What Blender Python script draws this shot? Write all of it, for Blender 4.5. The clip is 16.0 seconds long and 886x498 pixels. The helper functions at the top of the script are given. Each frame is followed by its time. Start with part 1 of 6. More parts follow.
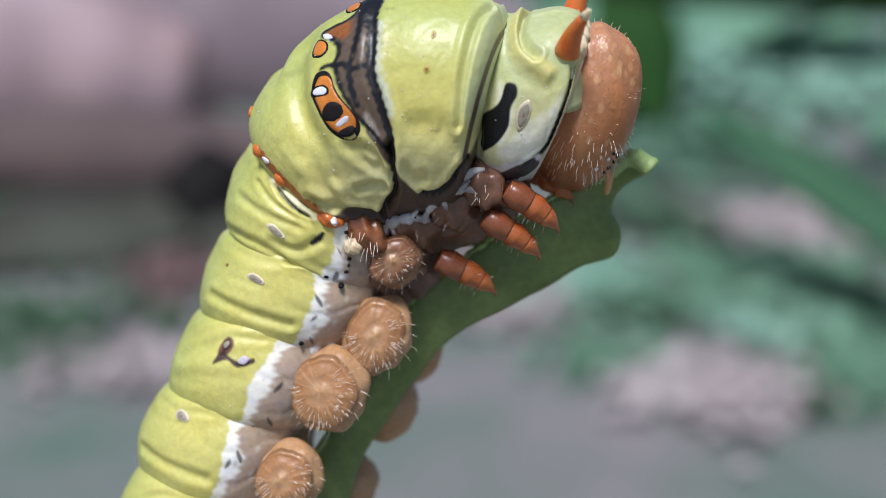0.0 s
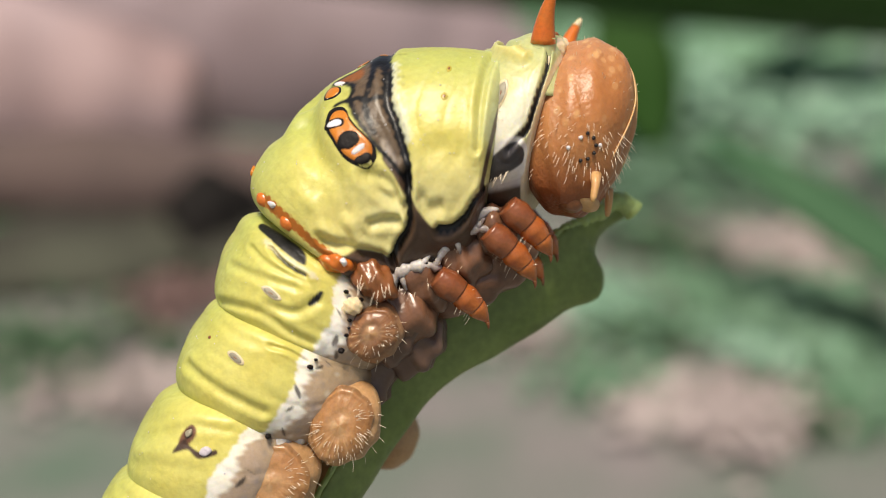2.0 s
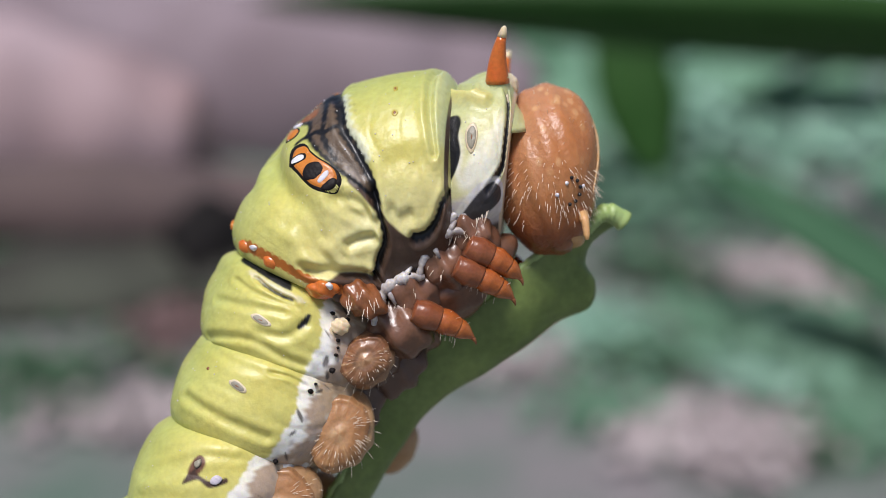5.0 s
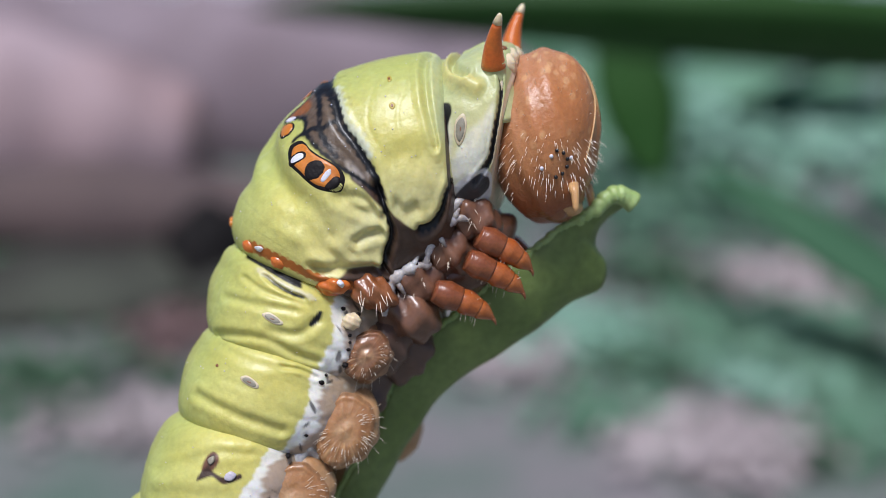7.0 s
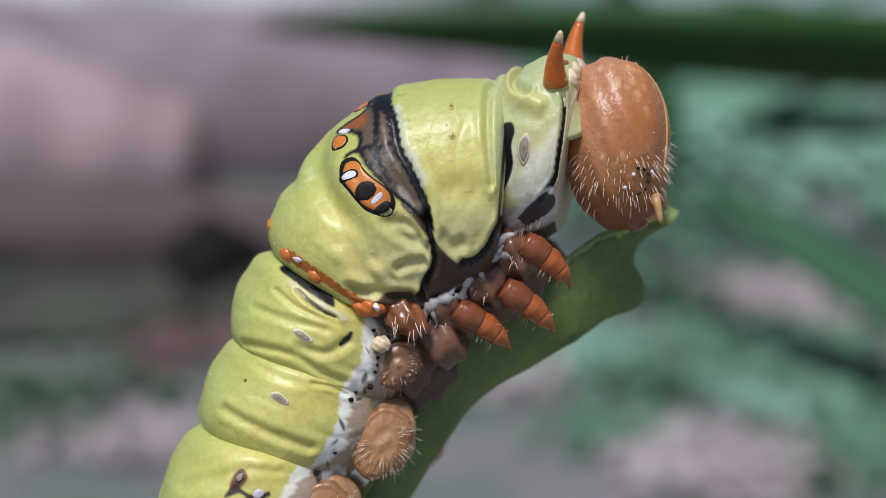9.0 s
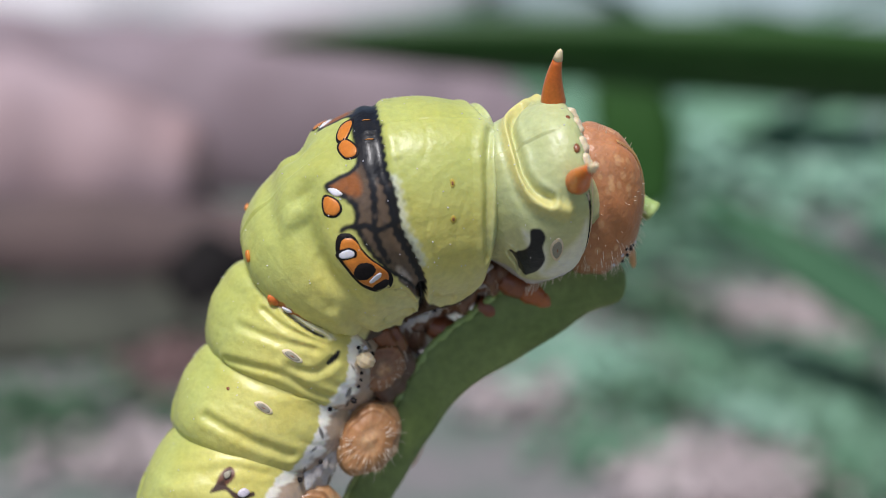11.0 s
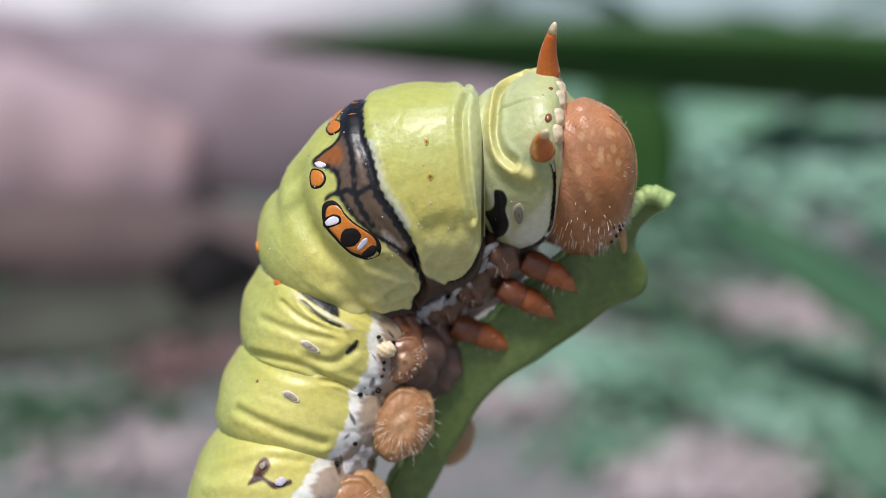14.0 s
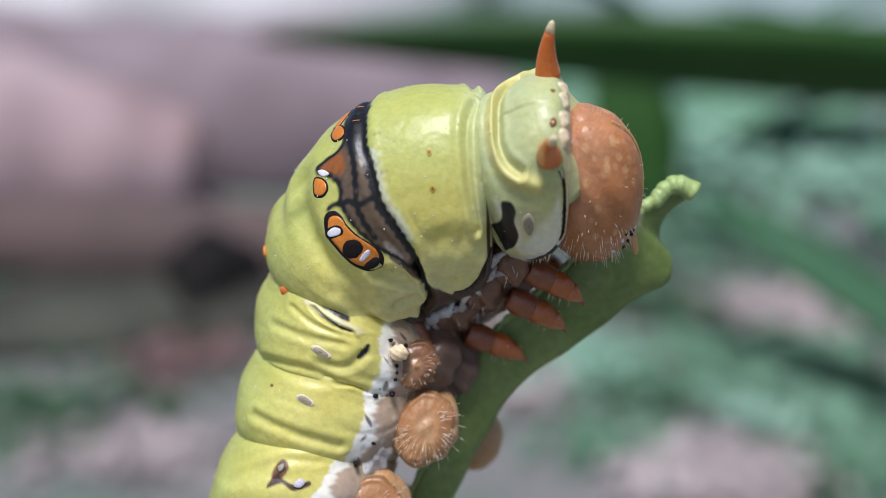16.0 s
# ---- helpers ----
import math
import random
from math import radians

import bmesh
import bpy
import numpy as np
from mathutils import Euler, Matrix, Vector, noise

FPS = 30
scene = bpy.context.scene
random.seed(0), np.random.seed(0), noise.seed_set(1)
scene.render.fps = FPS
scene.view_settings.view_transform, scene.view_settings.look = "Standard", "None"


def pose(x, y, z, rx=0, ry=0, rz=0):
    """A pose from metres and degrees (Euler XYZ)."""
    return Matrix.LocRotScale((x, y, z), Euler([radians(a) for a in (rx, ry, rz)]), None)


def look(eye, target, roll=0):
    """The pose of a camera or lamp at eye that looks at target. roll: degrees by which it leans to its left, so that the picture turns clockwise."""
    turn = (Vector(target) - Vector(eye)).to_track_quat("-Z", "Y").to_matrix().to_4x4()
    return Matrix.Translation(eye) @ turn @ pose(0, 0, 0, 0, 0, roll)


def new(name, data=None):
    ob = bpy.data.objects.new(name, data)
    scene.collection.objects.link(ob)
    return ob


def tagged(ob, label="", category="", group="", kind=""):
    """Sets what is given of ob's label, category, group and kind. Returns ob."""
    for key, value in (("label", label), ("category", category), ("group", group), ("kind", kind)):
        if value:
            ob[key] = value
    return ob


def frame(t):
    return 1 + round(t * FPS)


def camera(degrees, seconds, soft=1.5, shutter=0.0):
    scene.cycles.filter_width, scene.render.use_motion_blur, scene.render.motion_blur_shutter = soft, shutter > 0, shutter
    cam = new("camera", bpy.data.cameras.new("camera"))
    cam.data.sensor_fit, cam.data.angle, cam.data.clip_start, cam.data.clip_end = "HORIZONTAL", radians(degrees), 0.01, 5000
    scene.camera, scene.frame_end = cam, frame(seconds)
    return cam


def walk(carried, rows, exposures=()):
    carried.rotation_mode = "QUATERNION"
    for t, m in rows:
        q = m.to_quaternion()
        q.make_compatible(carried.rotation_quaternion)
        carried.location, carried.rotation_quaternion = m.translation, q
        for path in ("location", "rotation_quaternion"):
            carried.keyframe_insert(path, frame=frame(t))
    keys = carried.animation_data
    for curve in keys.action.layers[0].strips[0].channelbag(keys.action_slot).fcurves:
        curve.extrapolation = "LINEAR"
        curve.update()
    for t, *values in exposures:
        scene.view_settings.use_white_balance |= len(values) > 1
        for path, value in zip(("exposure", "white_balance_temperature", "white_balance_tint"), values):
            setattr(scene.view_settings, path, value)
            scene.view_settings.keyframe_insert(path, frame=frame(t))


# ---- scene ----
# ---------------- sizes ----------------
U = 2.4675e-5            # one unit of the animal's plan, in metres (its thorax is about 8 mm thick)
EYE_DIST = 2026.2        # units from the eye to the animal's middle plane
VIEW = pose(0, 0, 0.17, -20, 0, 0)   # the middle plane of the animal: x right, y away, z up

# ---------------- camera ----------------
cam = camera(42.3, 16.0, soft=0.75)
cam.data.dof.use_dof = True
cam.data.dof.focus_distance = 0.0462
cam.data.dof.aperture_fstop = 28.0
# the hand slowly tilts up: seconds, degrees
TILTS = [(0.0, 0.0), (0.5, 0.5), (1.0, 0.6), (1.5, 1.0), (2.0, 1.15), (2.5, 1.3), (3.0, 1.4), (3.5, 1.8), (4.0, 2.35), (4.2, 2.4), (6.3, 2.8), (6.5, 2.85), (7.0, 2.75), (7.5, 2.85),
         (8.0, 3.05), (8.5, 3.05), (9.0, 3.6), (9.2, 3.8), (11.3, 4.4), (11.5, 4.4), (12.0, 4.0), (12.5, 4.0), (13.0, 4.1), (13.5, 4.25), (14.0, 4.5), (14.5, 4.4), (15.0, 3.85), (15.5, 3.85), (16.0, 4.2)]


def eye(tilt):
    return VIEW @ pose(0, -EYE_DIST * U, 0, tilt, 0, 0)


# the picture turns greener, then warmer, then neutral again: seconds, stops, kelvin, tint
EXPOSURES = [(0.0, -0.03, 5920, 12), (0.5, 0.02, 5820, -4), (1.0, 0.1, 6320, -10), (1.5, 0.09, 6770, 2), (2.0, 0.1, 7770, 10), (2.5, 0.04, 8270, 19), (3.0, -0.02, 7970, 18), (3.5, -0.18, 7670, 31), (4.0, -0.12, 6670, 16),
             (4.2, -0.12, 6570, 15), (6.3, -0.15, 5970, 13), (6.5, -0.15, 5970, 13), (7.0, -0.16, 5920, 14), (8.0, -0.16, 6020, 14), (9.0, -0.28, 6020, 12), (9.2, -0.27, 6020, 12), (11.3, -0.01, 6270, 13), (11.5, -0.01, 6270, 13), (15.0, 0.0, 6220, 14), (16.0, 0.0, 6070, 13)]
walk(cam, [(t, eye(a) @ pose(0, 0, 0, 90, 0, 0)) for t, a in TILTS], EXPOSURES)

# ---------------- light ----------------
world = bpy.data.worlds.new("world")
scene.world = world
world.use_nodes = True
wn, wl = world.node_tree.nodes, world.node_tree.links
sky = wn.new("ShaderNodeTexSky")
sky.sky_type, sky.sun_disc = "NISHITA", False
sky.sun_elevation, sky.sun_rotation = radians(58), radians(200)
wl.new(sky.outputs[0], wn["Background"].inputs[0])
wn["Background"].inputs[1].default_value = 0.075
sun = new("sun", bpy.data.lights.new("sun", "SUN"))
sun.data.energy, sun.data.angle, sun.data.color = 4.35, radians(18), (1.0, 0.97, 0.93)
sun.matrix_world = look((0, 0, 3), (0.45, 1.1, 0.0))


# ---------------- materials ----------------
def mat(name, colour, rough=0.5, noise_scale=0.0, second=None, fine=0.0, bump=0.0, bump_scale=400.0, sss=0.0, attr=False, coat=0.0, spec=0.5, mix=0.5, metal=0.0, trans=0.0):
    """A principled material: its colour (or the mesh's own tint) mottled towards a second colour at two scales, with fine relief."""
    m = bpy.data.materials.new(name)
    m.use_nodes = True
    n, l = m.node_tree.nodes, m.node_tree.links
    b = n["Principled BSDF"]
    b.inputs["Roughness"].default_value = rough
    b.inputs["Metallic"].default_value = metal
    b.inputs["Specular IOR Level"].default_value = spec
    b.inputs["Coat Weight"].default_value = coat
    b.inputs["Coat Roughness"].default_value = 0.15
    if sss:
        b.inputs["Subsurface Weight"].default_value = sss
        b.inputs["Subsurface Radius"].default_value = (1.0, 0.75, 0.35)
        b.inputs["Subsurface Scale"].default_value = 0.0006
    co = n.new("ShaderNodeTexCoord")
    base = None
    if attr:
        a = n.new("ShaderNodeAttribute")
        a.attribute_name = "tint"
        base = a.outputs["Color"]
    if second is not None and noise_scale:
        big = n.new("ShaderNodeTexNoise")
        big.inputs["Scale"].default_value, big.inputs["Detail"].default_value = noise_scale, 4
        l.new(co.outputs["Object"], big.inputs["Vector"])
        ramp = n.new("ShaderNodeMapRange")
        ramp.inputs[1].default_value, ramp.inputs[2].default_value, ramp.inputs[3].default_value, ramp.inputs[4].default_value = 0.35, 0.7, 0.0, mix
        l.new(big.outputs["Fac"], ramp.inputs[0])
        mx = n.new("ShaderNodeMix")
        mx.data_type = "RGBA"
        if attr:
            mx.blend_type = "MULTIPLY"
        l.new(ramp.outputs[0], mx.inputs["Factor"])
        if base:
            l.new(base, mx.inputs["A"])
        else:
            mx.inputs["A"].default_value = (*colour, 1)
        mx.inputs["B"].default_value = (*second, 1)
        base = mx.outputs["Result"]
    if fine:
        sm = n.new("ShaderNodeTexNoise")
        sm.inputs["Scale"].default_value, sm.inputs["Detail"].default_value = max(noise_scale, 50) * 9, 3
        l.new(co.outputs["Object"], sm.inputs["Vector"])
        r2 = n.new("ShaderNodeMapRange")
        r2.inputs[1].default_value, r2.inputs[2].default_value, r2.inputs[3].default_value, r2.inputs[4].default_value = 0.3, 0.7, 1 - fine, 1 + fine
        l.new(sm.outputs["Fac"], r2.inputs[0])
        hs = n.new("ShaderNodeHueSaturation")
        l.new(r2.outputs[0], hs.inputs["Value"])
        if base:
            l.new(base, hs.inputs["Color"])
        else:
            hs.inputs["Color"].default_value = (*colour, 1)
        base = hs.outputs["Color"]
    if base:
        l.new(base, b.inputs["Base Color"])
    else:
        b.inputs["Base Color"].default_value = (*colour, 1)
    if bump:
        bn = n.new("ShaderNodeTexNoise")
        bn.inputs["Scale"].default_value, bn.inputs["Detail"].default_value = bump_scale, 5
        l.new(co.outputs["Object"], bn.inputs["Vector"])
        bu = n.new("ShaderNodeBump")
        bu.inputs["Strength"].default_value, bu.inputs["Distance"].default_value = bump, 0.0002
        l.new(bn.outputs["Fac"], bu.inputs["Height"])
        l.new(bu.outputs["Normal"], b.inputs["Normal"])
    return m


GREEN, YELLOW, BROWN = (0.44, 0.475, 0.14), (0.62, 0.57, 0.17), (0.08, 0.047, 0.033)
SKIN = mat("larva_skin", GREEN, 0.42, 420, (0.98, 0.90, 0.60), 0.07, 0.2, 3200, 0.28, True, spec=0.42, mix=0.6, coat=0.07)
HEAD = mat("head_skin", (0.36, 0.125, 0.035), 0.36, 380, (1.0, 0.80, 0.62), 0.08, 0.25, 3500, 0.3, True, spec=0.45, mix=0.8)
TAN = mat("proleg_skin", (0.46, 0.25, 0.11), 0.42, 700, (0.56, 0.36, 0.21), 0.12, 0.4, 2500, 0.3)
ORANGE = mat("orange_skin", (0.62, 0.13, 0.014), 0.3, 900, (0.58, 0.17, 0.025), 0.1, 0.2, 2500, 0.15, coat=0.35, mix=0.8)
INK = mat("ink_black", (0.007, 0.006, 0.007), 0.3, 900, (0.02, 0.016, 0.014), 0.1, 0.2, 3000, coat=0.2)
INK_FLAT = mat("ink_flat", (0.010, 0.008, 0.009), 0.5, 900, (0.025, 0.02, 0.018), 0.1, 0.3, 3000, spec=0.12)
EYE_ORANGE = mat("spot_orange", (0.62, 0.21, 0.025), 0.35, 900, (0.50, 0.13, 0.015), 0.08, 0.2, 2600, 0.15)
CHALK = mat("chalk_white", (0.74, 0.71, 0.74), 0.5, 900, (0.66, 0.62, 0.66), 0.06, 0.2, 3000, 0.2)
CREAM = mat("cream_skin", (0.74, 0.62, 0.42), 0.4, 800, (0.70, 0.48, 0.26), 0.08, 0.3, 2500, 0.3)
HORN_BASE = mat("horn_base", (0.50, 0.52, 0.24), 0.42, 700, (0.62, 0.56, 0.30), 0.05, 0.2, 2500, 0.2)
GOLD = mat("gold_skin", (0.50, 0.40, 0.06), 0.4, 900, (0.5, 0.3, 0.05), 0.05, sss=0.2)
RUST_MAT = mat("rust_brown", (0.20, 0.06, 0.02), 0.3, 900, (0.36, 0.15, 0.055), 0.1, 0.3, 2500, 0.15, coat=0.3)
SPIRACLE = mat("spiracle_grey", (0.30, 0.27, 0.20), 0.45, 1500, (0.20, 0.17, 0.13), 0.1, 0.3, 4000)
LILAC = mat("lilac_grey", (0.55, 0.50, 0.56), 0.4, 1500, (0.4, 0.36, 0.42), 0.1, 0.2, 4000)
FOLD_MAT = mat("belly_fold_skin", (0.17, 0.105, 0.08), 0.35, 300, (0.11, 0.055, 0.035), 0.1, 0.25, 1800, 0.25, mix=0.8)
LEG_MAT = mat("leg_skin", (0.30, 0.055, 0.012), 0.25, 900, (0.46, 0.14, 0.03), 0.12, 0.2, 2200, 0.15, coat=0.4, mix=0.8)
COXA_MAT = mat("leg_base_skin", (0.19, 0.05, 0.018), 0.28, 900, (0.29, 0.095, 0.035), 0.12, 0.25, 2200, 0.25, coat=0.3, mix=0.8)
BELLY_MAT = mat("belly_skin", (0.125, 0.058, 0.036), 0.3, 500, (0.24, 0.11, 0.06), 0.12, 0.3, 2200, 0.25, coat=0.25, mix=0.8)
PALE_MAT = mat("pale_grey_skin", (0.66, 0.62, 0.60), 0.4, 1100, (0.22, 0.17, 0.15), 0.14, 0.3, 2200, 0.25, mix=0.9)
HAUNCH = mat("haunch_skin", (0.70, 0.66, 0.62), 0.4, 900, (0.30, 0.25, 0.24), 0.12, 0.4, 2200, 0.2, mix=0.9)
HEAD_PALE = mat("head_pale", (0.62, 0.36, 0.16), 0.4, 900, (0.56, 0.27, 0.10), 0.06, 0.2, 3000, 0.25)
TAN_PALE = mat("proleg_disc", (0.5, 0.26, 0.11), 0.36, 900, (1.0, 0.88, 0.76), 0.1, 0.3, 2500, 0.4, True, coat=0.2, mix=0.7)
PAD = mat("foot_pad_skin", (0.30, 0.15, 0.075), 0.4, 900, (0.44, 0.27, 0.15), 0.12, 0.4, 2500, 0.3, coat=0.1)
HAIR = mat("hair", (0.78, 0.66, 0.52), 0.35, spec=0.6)
LEAF_RIM = mat("leaf_rim", (0.30, 0.42, 0.12), 0.45, 500, (0.42, 0.52, 0.24), 0.1, 0.4, 1800, 0.25)
STONE = mat("pale_stone", (0.60, 0.57, 0.58), 0.8, 6, (0.45, 0.43, 0.44), 0.15, 0.5, 60)
SKYLIT_STONE = mat("skylit_stone", (0.30, 0.37, 0.38), 0.8, 6, (0.21, 0.28, 0.26), 0.15, 0.5, 60)
SHADE_BLACK = mat("shade_black", (0.012, 0.011, 0.011), 0.9, 40, (0.03, 0.026, 0.024), 0.2, 0.6, 200, spec=0.1)
HUMUS = mat("humus", (0.035, 0.032, 0.028), 0.95, 12, (0.08, 0.085, 0.065), 0.3, 0.8, 150, mix=0.9, spec=0.15)
LITTER = mat("dry_litter", (0.30, 0.215, 0.19), 0.8, 20, (0.22, 0.15, 0.13), 0.2, mix=0.8)
LEAF = mat("leaf_blade", (0.135, 0.195, 0.045), 0.5, 300, (0.215, 0.28, 0.085), 0.14, 0.3, 1200, 0.1, mix=0.8)
GROUND = mat("ground_soil", (0.20, 0.175, 0.18), 0.9, 13, (0.085, 0.135, 0.10), 0.3, 0.5, 60, mix=1.0)
GAP_BROWN = mat("gap_brown", (0.075, 0.053, 0.051), 0.85, 14, (0.15, 0.098, 0.09), 0.2, 0.8, 120, mix=0.7)
GREY_BARK = mat("grey_bark", (0.25, 0.195, 0.215), 0.8, 9, (0.17, 0.125, 0.135), 0.12, 0.8, 120, mix=0.9)
BARK = mat("bark", (0.40, 0.30, 0.315), 0.8, 9, (0.28, 0.18, 0.175), 0.12, 0.8, 120, mix=0.9)
MOSS = mat("moss", (0.10, 0.22, 0.125), 0.9, 14, (0.19, 0.32, 0.225), 0.3, 0.8, 150, mix=0.95, spec=0.2)
BROAD = mat("broad_leaf", (0.15, 0.25, 0.18), 0.4, 10, (0.24, 0.33, 0.28), 0.1, 0.2, 100, mix=0.9, spec=0.4)
DEEP_GREEN = mat("deep_green", (0.036, 0.095, 0.048), 0.7, 30, (0.06, 0.13, 0.07), 0.15, 0.3, 200, spec=0.1)
FOLIAGE = mat("foliage", (0.022, 0.07, 0.012), 0.5, 30, (0.04, 0.10, 0.025), 0.15, 0.3, 200, spec=0.2)


def litter(name, low, high, rough=0.7):
    """Small leaves, each of its own shade between two colours, mottled."""
    m = mat(name, low, rough, 60, high, 0.15, 0.3, 300, mix=0.5, spec=0.25)
    n, l = m.node_tree.nodes, m.node_tree.links
    g = n.new("ShaderNodeNewGeometry")
    mx = n.new("ShaderNodeMix")
    mx.data_type = "RGBA"
    mx.inputs["A"].default_value, mx.inputs["B"].default_value = (*low, 1), (*high, 1)
    l.new(g.outputs["Random Per Island"], mx.inputs["Factor"])
    for k in [k for k in l if k.to_node.type == "HUE_SAT" and k.to_socket.name == "Color"]:
        h, old = k.to_node, k.from_socket
        both = n.new("ShaderNodeMix")
        both.data_type = "RGBA"
        both.inputs["Factor"].default_value = 0.6
        l.new(old, both.inputs["A"])
        l.new(mx.outputs["Result"], both.inputs["B"])
        l.new(both.outputs["Result"], h.inputs["Color"])
    return m


TEAL_LEAVES = litter("teal_leaves", (0.16, 0.33, 0.22), (0.34, 0.48, 0.40), 0.5)
DEEP_LEAVES = litter("deep_leaves", (0.03, 0.075, 0.035), (0.09, 0.15, 0.09), 0.6)
GREY_LEAVES = litter("grey_leaves", (0.085, 0.19, 0.11), (0.18, 0.285, 0.205), 0.7)
PINK_LEAVES = litter("pink_leaves", (0.30, 0.25, 0.245), (0.48, 0.41, 0.41), 0.8)
RED_LEAVES = litter("red_leaves", (0.12, 0.075, 0.07), (0.20, 0.13, 0.125), 0.8)


# ---------------- mesh tools ----------------
def mesh_of(name, verts, faces, material, smooth=True, tints=None):
    me = bpy.data.meshes.new(name)
    me.from_pydata([tuple(v) for v in verts], [], faces)
    me.materials.append(material)
    if smooth:
        me.polygons.foreach_set("use_smooth", [True] * len(me.polygons))
    if tints is not None:
        a = me.color_attributes.new("tint", "FLOAT_COLOR", "POINT")
        a.data.foreach_set("color", np.concatenate([tints, np.ones((len(tints), 1))], 1).astype(np.float32).ravel())
    me.update()
    return me


def part(name, me, parent, label="", at=None):
    ob = new(name, me)
    ob.parent = parent
    if at is not None:
        ob.matrix_basis = at
    if label:
        ob["label"] = label
    return ob


def catmull(t, rows):
    rows = np.asarray(rows, float)
    n = len(rows)
    t = np.clip(np.asarray(t, float), 0, n - 1)
    i = np.minimum(t.astype(int), n - 2)
    f = (t - i)[:, None]
    a, b, c, d = rows[np.maximum(i - 1, 0)], rows[i], rows[i + 1], rows[np.minimum(i + 2, n - 1)]
    return 0.5 * (2 * b + (c - a) * f + (2 * a - 5 * b + 4 * c - d) * f ** 2 + (3 * b - a - 3 * c + d) * f ** 3)


def grid_faces(nu, nv, closed=True):
    return [(i * nv + j, i * nv + (j + 1) % nv, (i + 1) * nv + (j + 1) % nv, (i + 1) * nv + j) for i in range(nu - 1) for j in range(nv if closed else nv - 1)]


# ---------------- the animal's plan ----------------
# rings: back x z, belly x z, half thickness, in units
RINGS = {
    "thorax": [(-314, -29, -144, -74, 100), (-372, 1, -94, -104, 140), (-382, 56, -86, -91, 158), (-344, 136, -80, -81, 166), (-284, 229, -72, -74, 166), (-212, 294, -62, -64, 160), (-144, 323, -39, -51, 162), (-79, 333, -12, -37, 158), (-19, 333, 16, -9, 146), (6, 291, 22, 26, 110)],
    "t1": [(-94, 216, -39, 56, 70), (-49, 256, -14, 41, 88), (-16, 305, 11, 21, 112), (16, 317, 31, 13, 134), (66, 345, 60, 17, 148), (110, 346, 90, 30, 142), (130, 314, 110, 50, 118)],
    "a1": [(-329.8, 11.6, -112.4, -74.2, 102), (-377.6, -2.9, -79.4, -115.1, 140.2), (-397.6, -33.4, -76.2, -147.6, 151.5), (-412.8, -81.2, -84.4, -188, 155.2), (-411.3, -141.5, -112.7, -228.5, 141.8), (-376.6, -183.5, -162.2, -241.9, 102)],
    "a2": [(-358.2, -124.1, -140.3, -187.8, 103.4), (-409.7, -142, -114.3, -228, 142.1), (-433.6, -172.5, -119.4, -263.5, 153.5), (-454.1, -219.1, -139.5, -309.3, 157.3), (-459.9, -277.3, -180.1, -356.7, 143.6), (-431.9, -318.1, -233.6, -374, 103.4)],
    "a3": [(-406.5, -258.2, -202.9, -314, 102), (-458.4, -277.7, -181.6, -356.3, 140.2), (-485, -308.6, -189.8, -395.7, 151.5), (-510.2, -355, -213.2, -447.6, 155.2), (-522.3, -413.6, -256.7, -501.4, 141.8), (-499.2, -456.1, -310.4, -520.7, 102)],
    "a4": [(-471.7, -396.2, -278.9, -457.6, 99.3), (-520.9, -414, -258.1, -501, 136.5), (-546.1, -443.8, -265.1, -540.7, 147.5), (-570.2, -489, -286.2, -592.8, 151.1), (-581.6, -546.9, -326.4, -646.1, 138), (-559.2, -590.5, -377.2, -663.7, 99.3)],
    "a5": [(-533, -530.9, -348.2, -601.6, 95.2), (-580.2, -547.4, -327.8, -645.6, 130.9), (-604.6, -577.2, -333.9, -684.5, 141.4), (-627.8, -623.1, -353.4, -734.9, 144.9), (-638.8, -682, -391.2, -786, 132.3), (-616.9, -726.5, -439.9, -802, 95.2)],
    "a6": [(-591.2, -666.9, -412.8, -741.7, 88.4), (-637.5, -682.6, -392.5, -785.4, 121.6), (-661.8, -712.2, -397.7, -823.3, 131.3), (-685.4, -758.1, -415.4, -871.9, 134.5), (-696.8, -817, -451.2, -921, 122.8), (-675.2, -861.3, -498.7, -936.1, 88.4)],
}
CENTRE = {"thorax": (-190, 0, 120), "t1": (50, 0, 180), "head": (184, 0, 191), "a1": (-240, 0, -120), "a2": (-290, 0, -250), "a3": (-350, 0, -385), "a4": (-420, 0, -520), "a5": (-420, 0, -520), "a6": (-420, 0, -520)}


def smooth(x, a, b):
    f = np.clip((x - a) / (b - a), 0, 1)
    return f * f * (3 - 2 * f)


# ---------------- markings and creases of the skin ----------------
# outlines and lines on the skin: ring number and degrees from the back
BAND = [(5.43, -10.6), (5.18, -0.2), (5.1, 14.6), (5.08, 29.1), (5.14, 40.3), (5.16, 52.9), (5.16, 62.4), (5.33, 72.3), (5.43, 79.5), (5.55, 86.7), (5.63, 94.8), (5.63, 103.9), (5.35, 96.2), (4.98, 88.1), (4.76, 80.9), (4.59, 73.2), (4.43, 63.3), (4.31, 54.7), (4.31, 50.2), (4.39, 44.4), (4.37, 38.5), (4.24, 32.7), (4.02, 25.5), (4.02, 22.3), (4.31, 22.8), (4.59, 21.9), (4.69, 13.7), (4.69, -2), (4.84, -7.4), (5.14, -9.2)]
BAND_LOW = [(5.24, 87.2), (5.51, 98.4), (5.71, 110.6), (6.22, 122.8), (6.69, 127.7), (7.39, 127.3), (8.61, 112), (9, -127.3), (8.04, 146.7), (6.1, 151.6), (4.55, 139), (4.86, 128.6), (5.41, 123.7), (5.51, 112), (5.2, 99.3), (4.86, 88.1)]
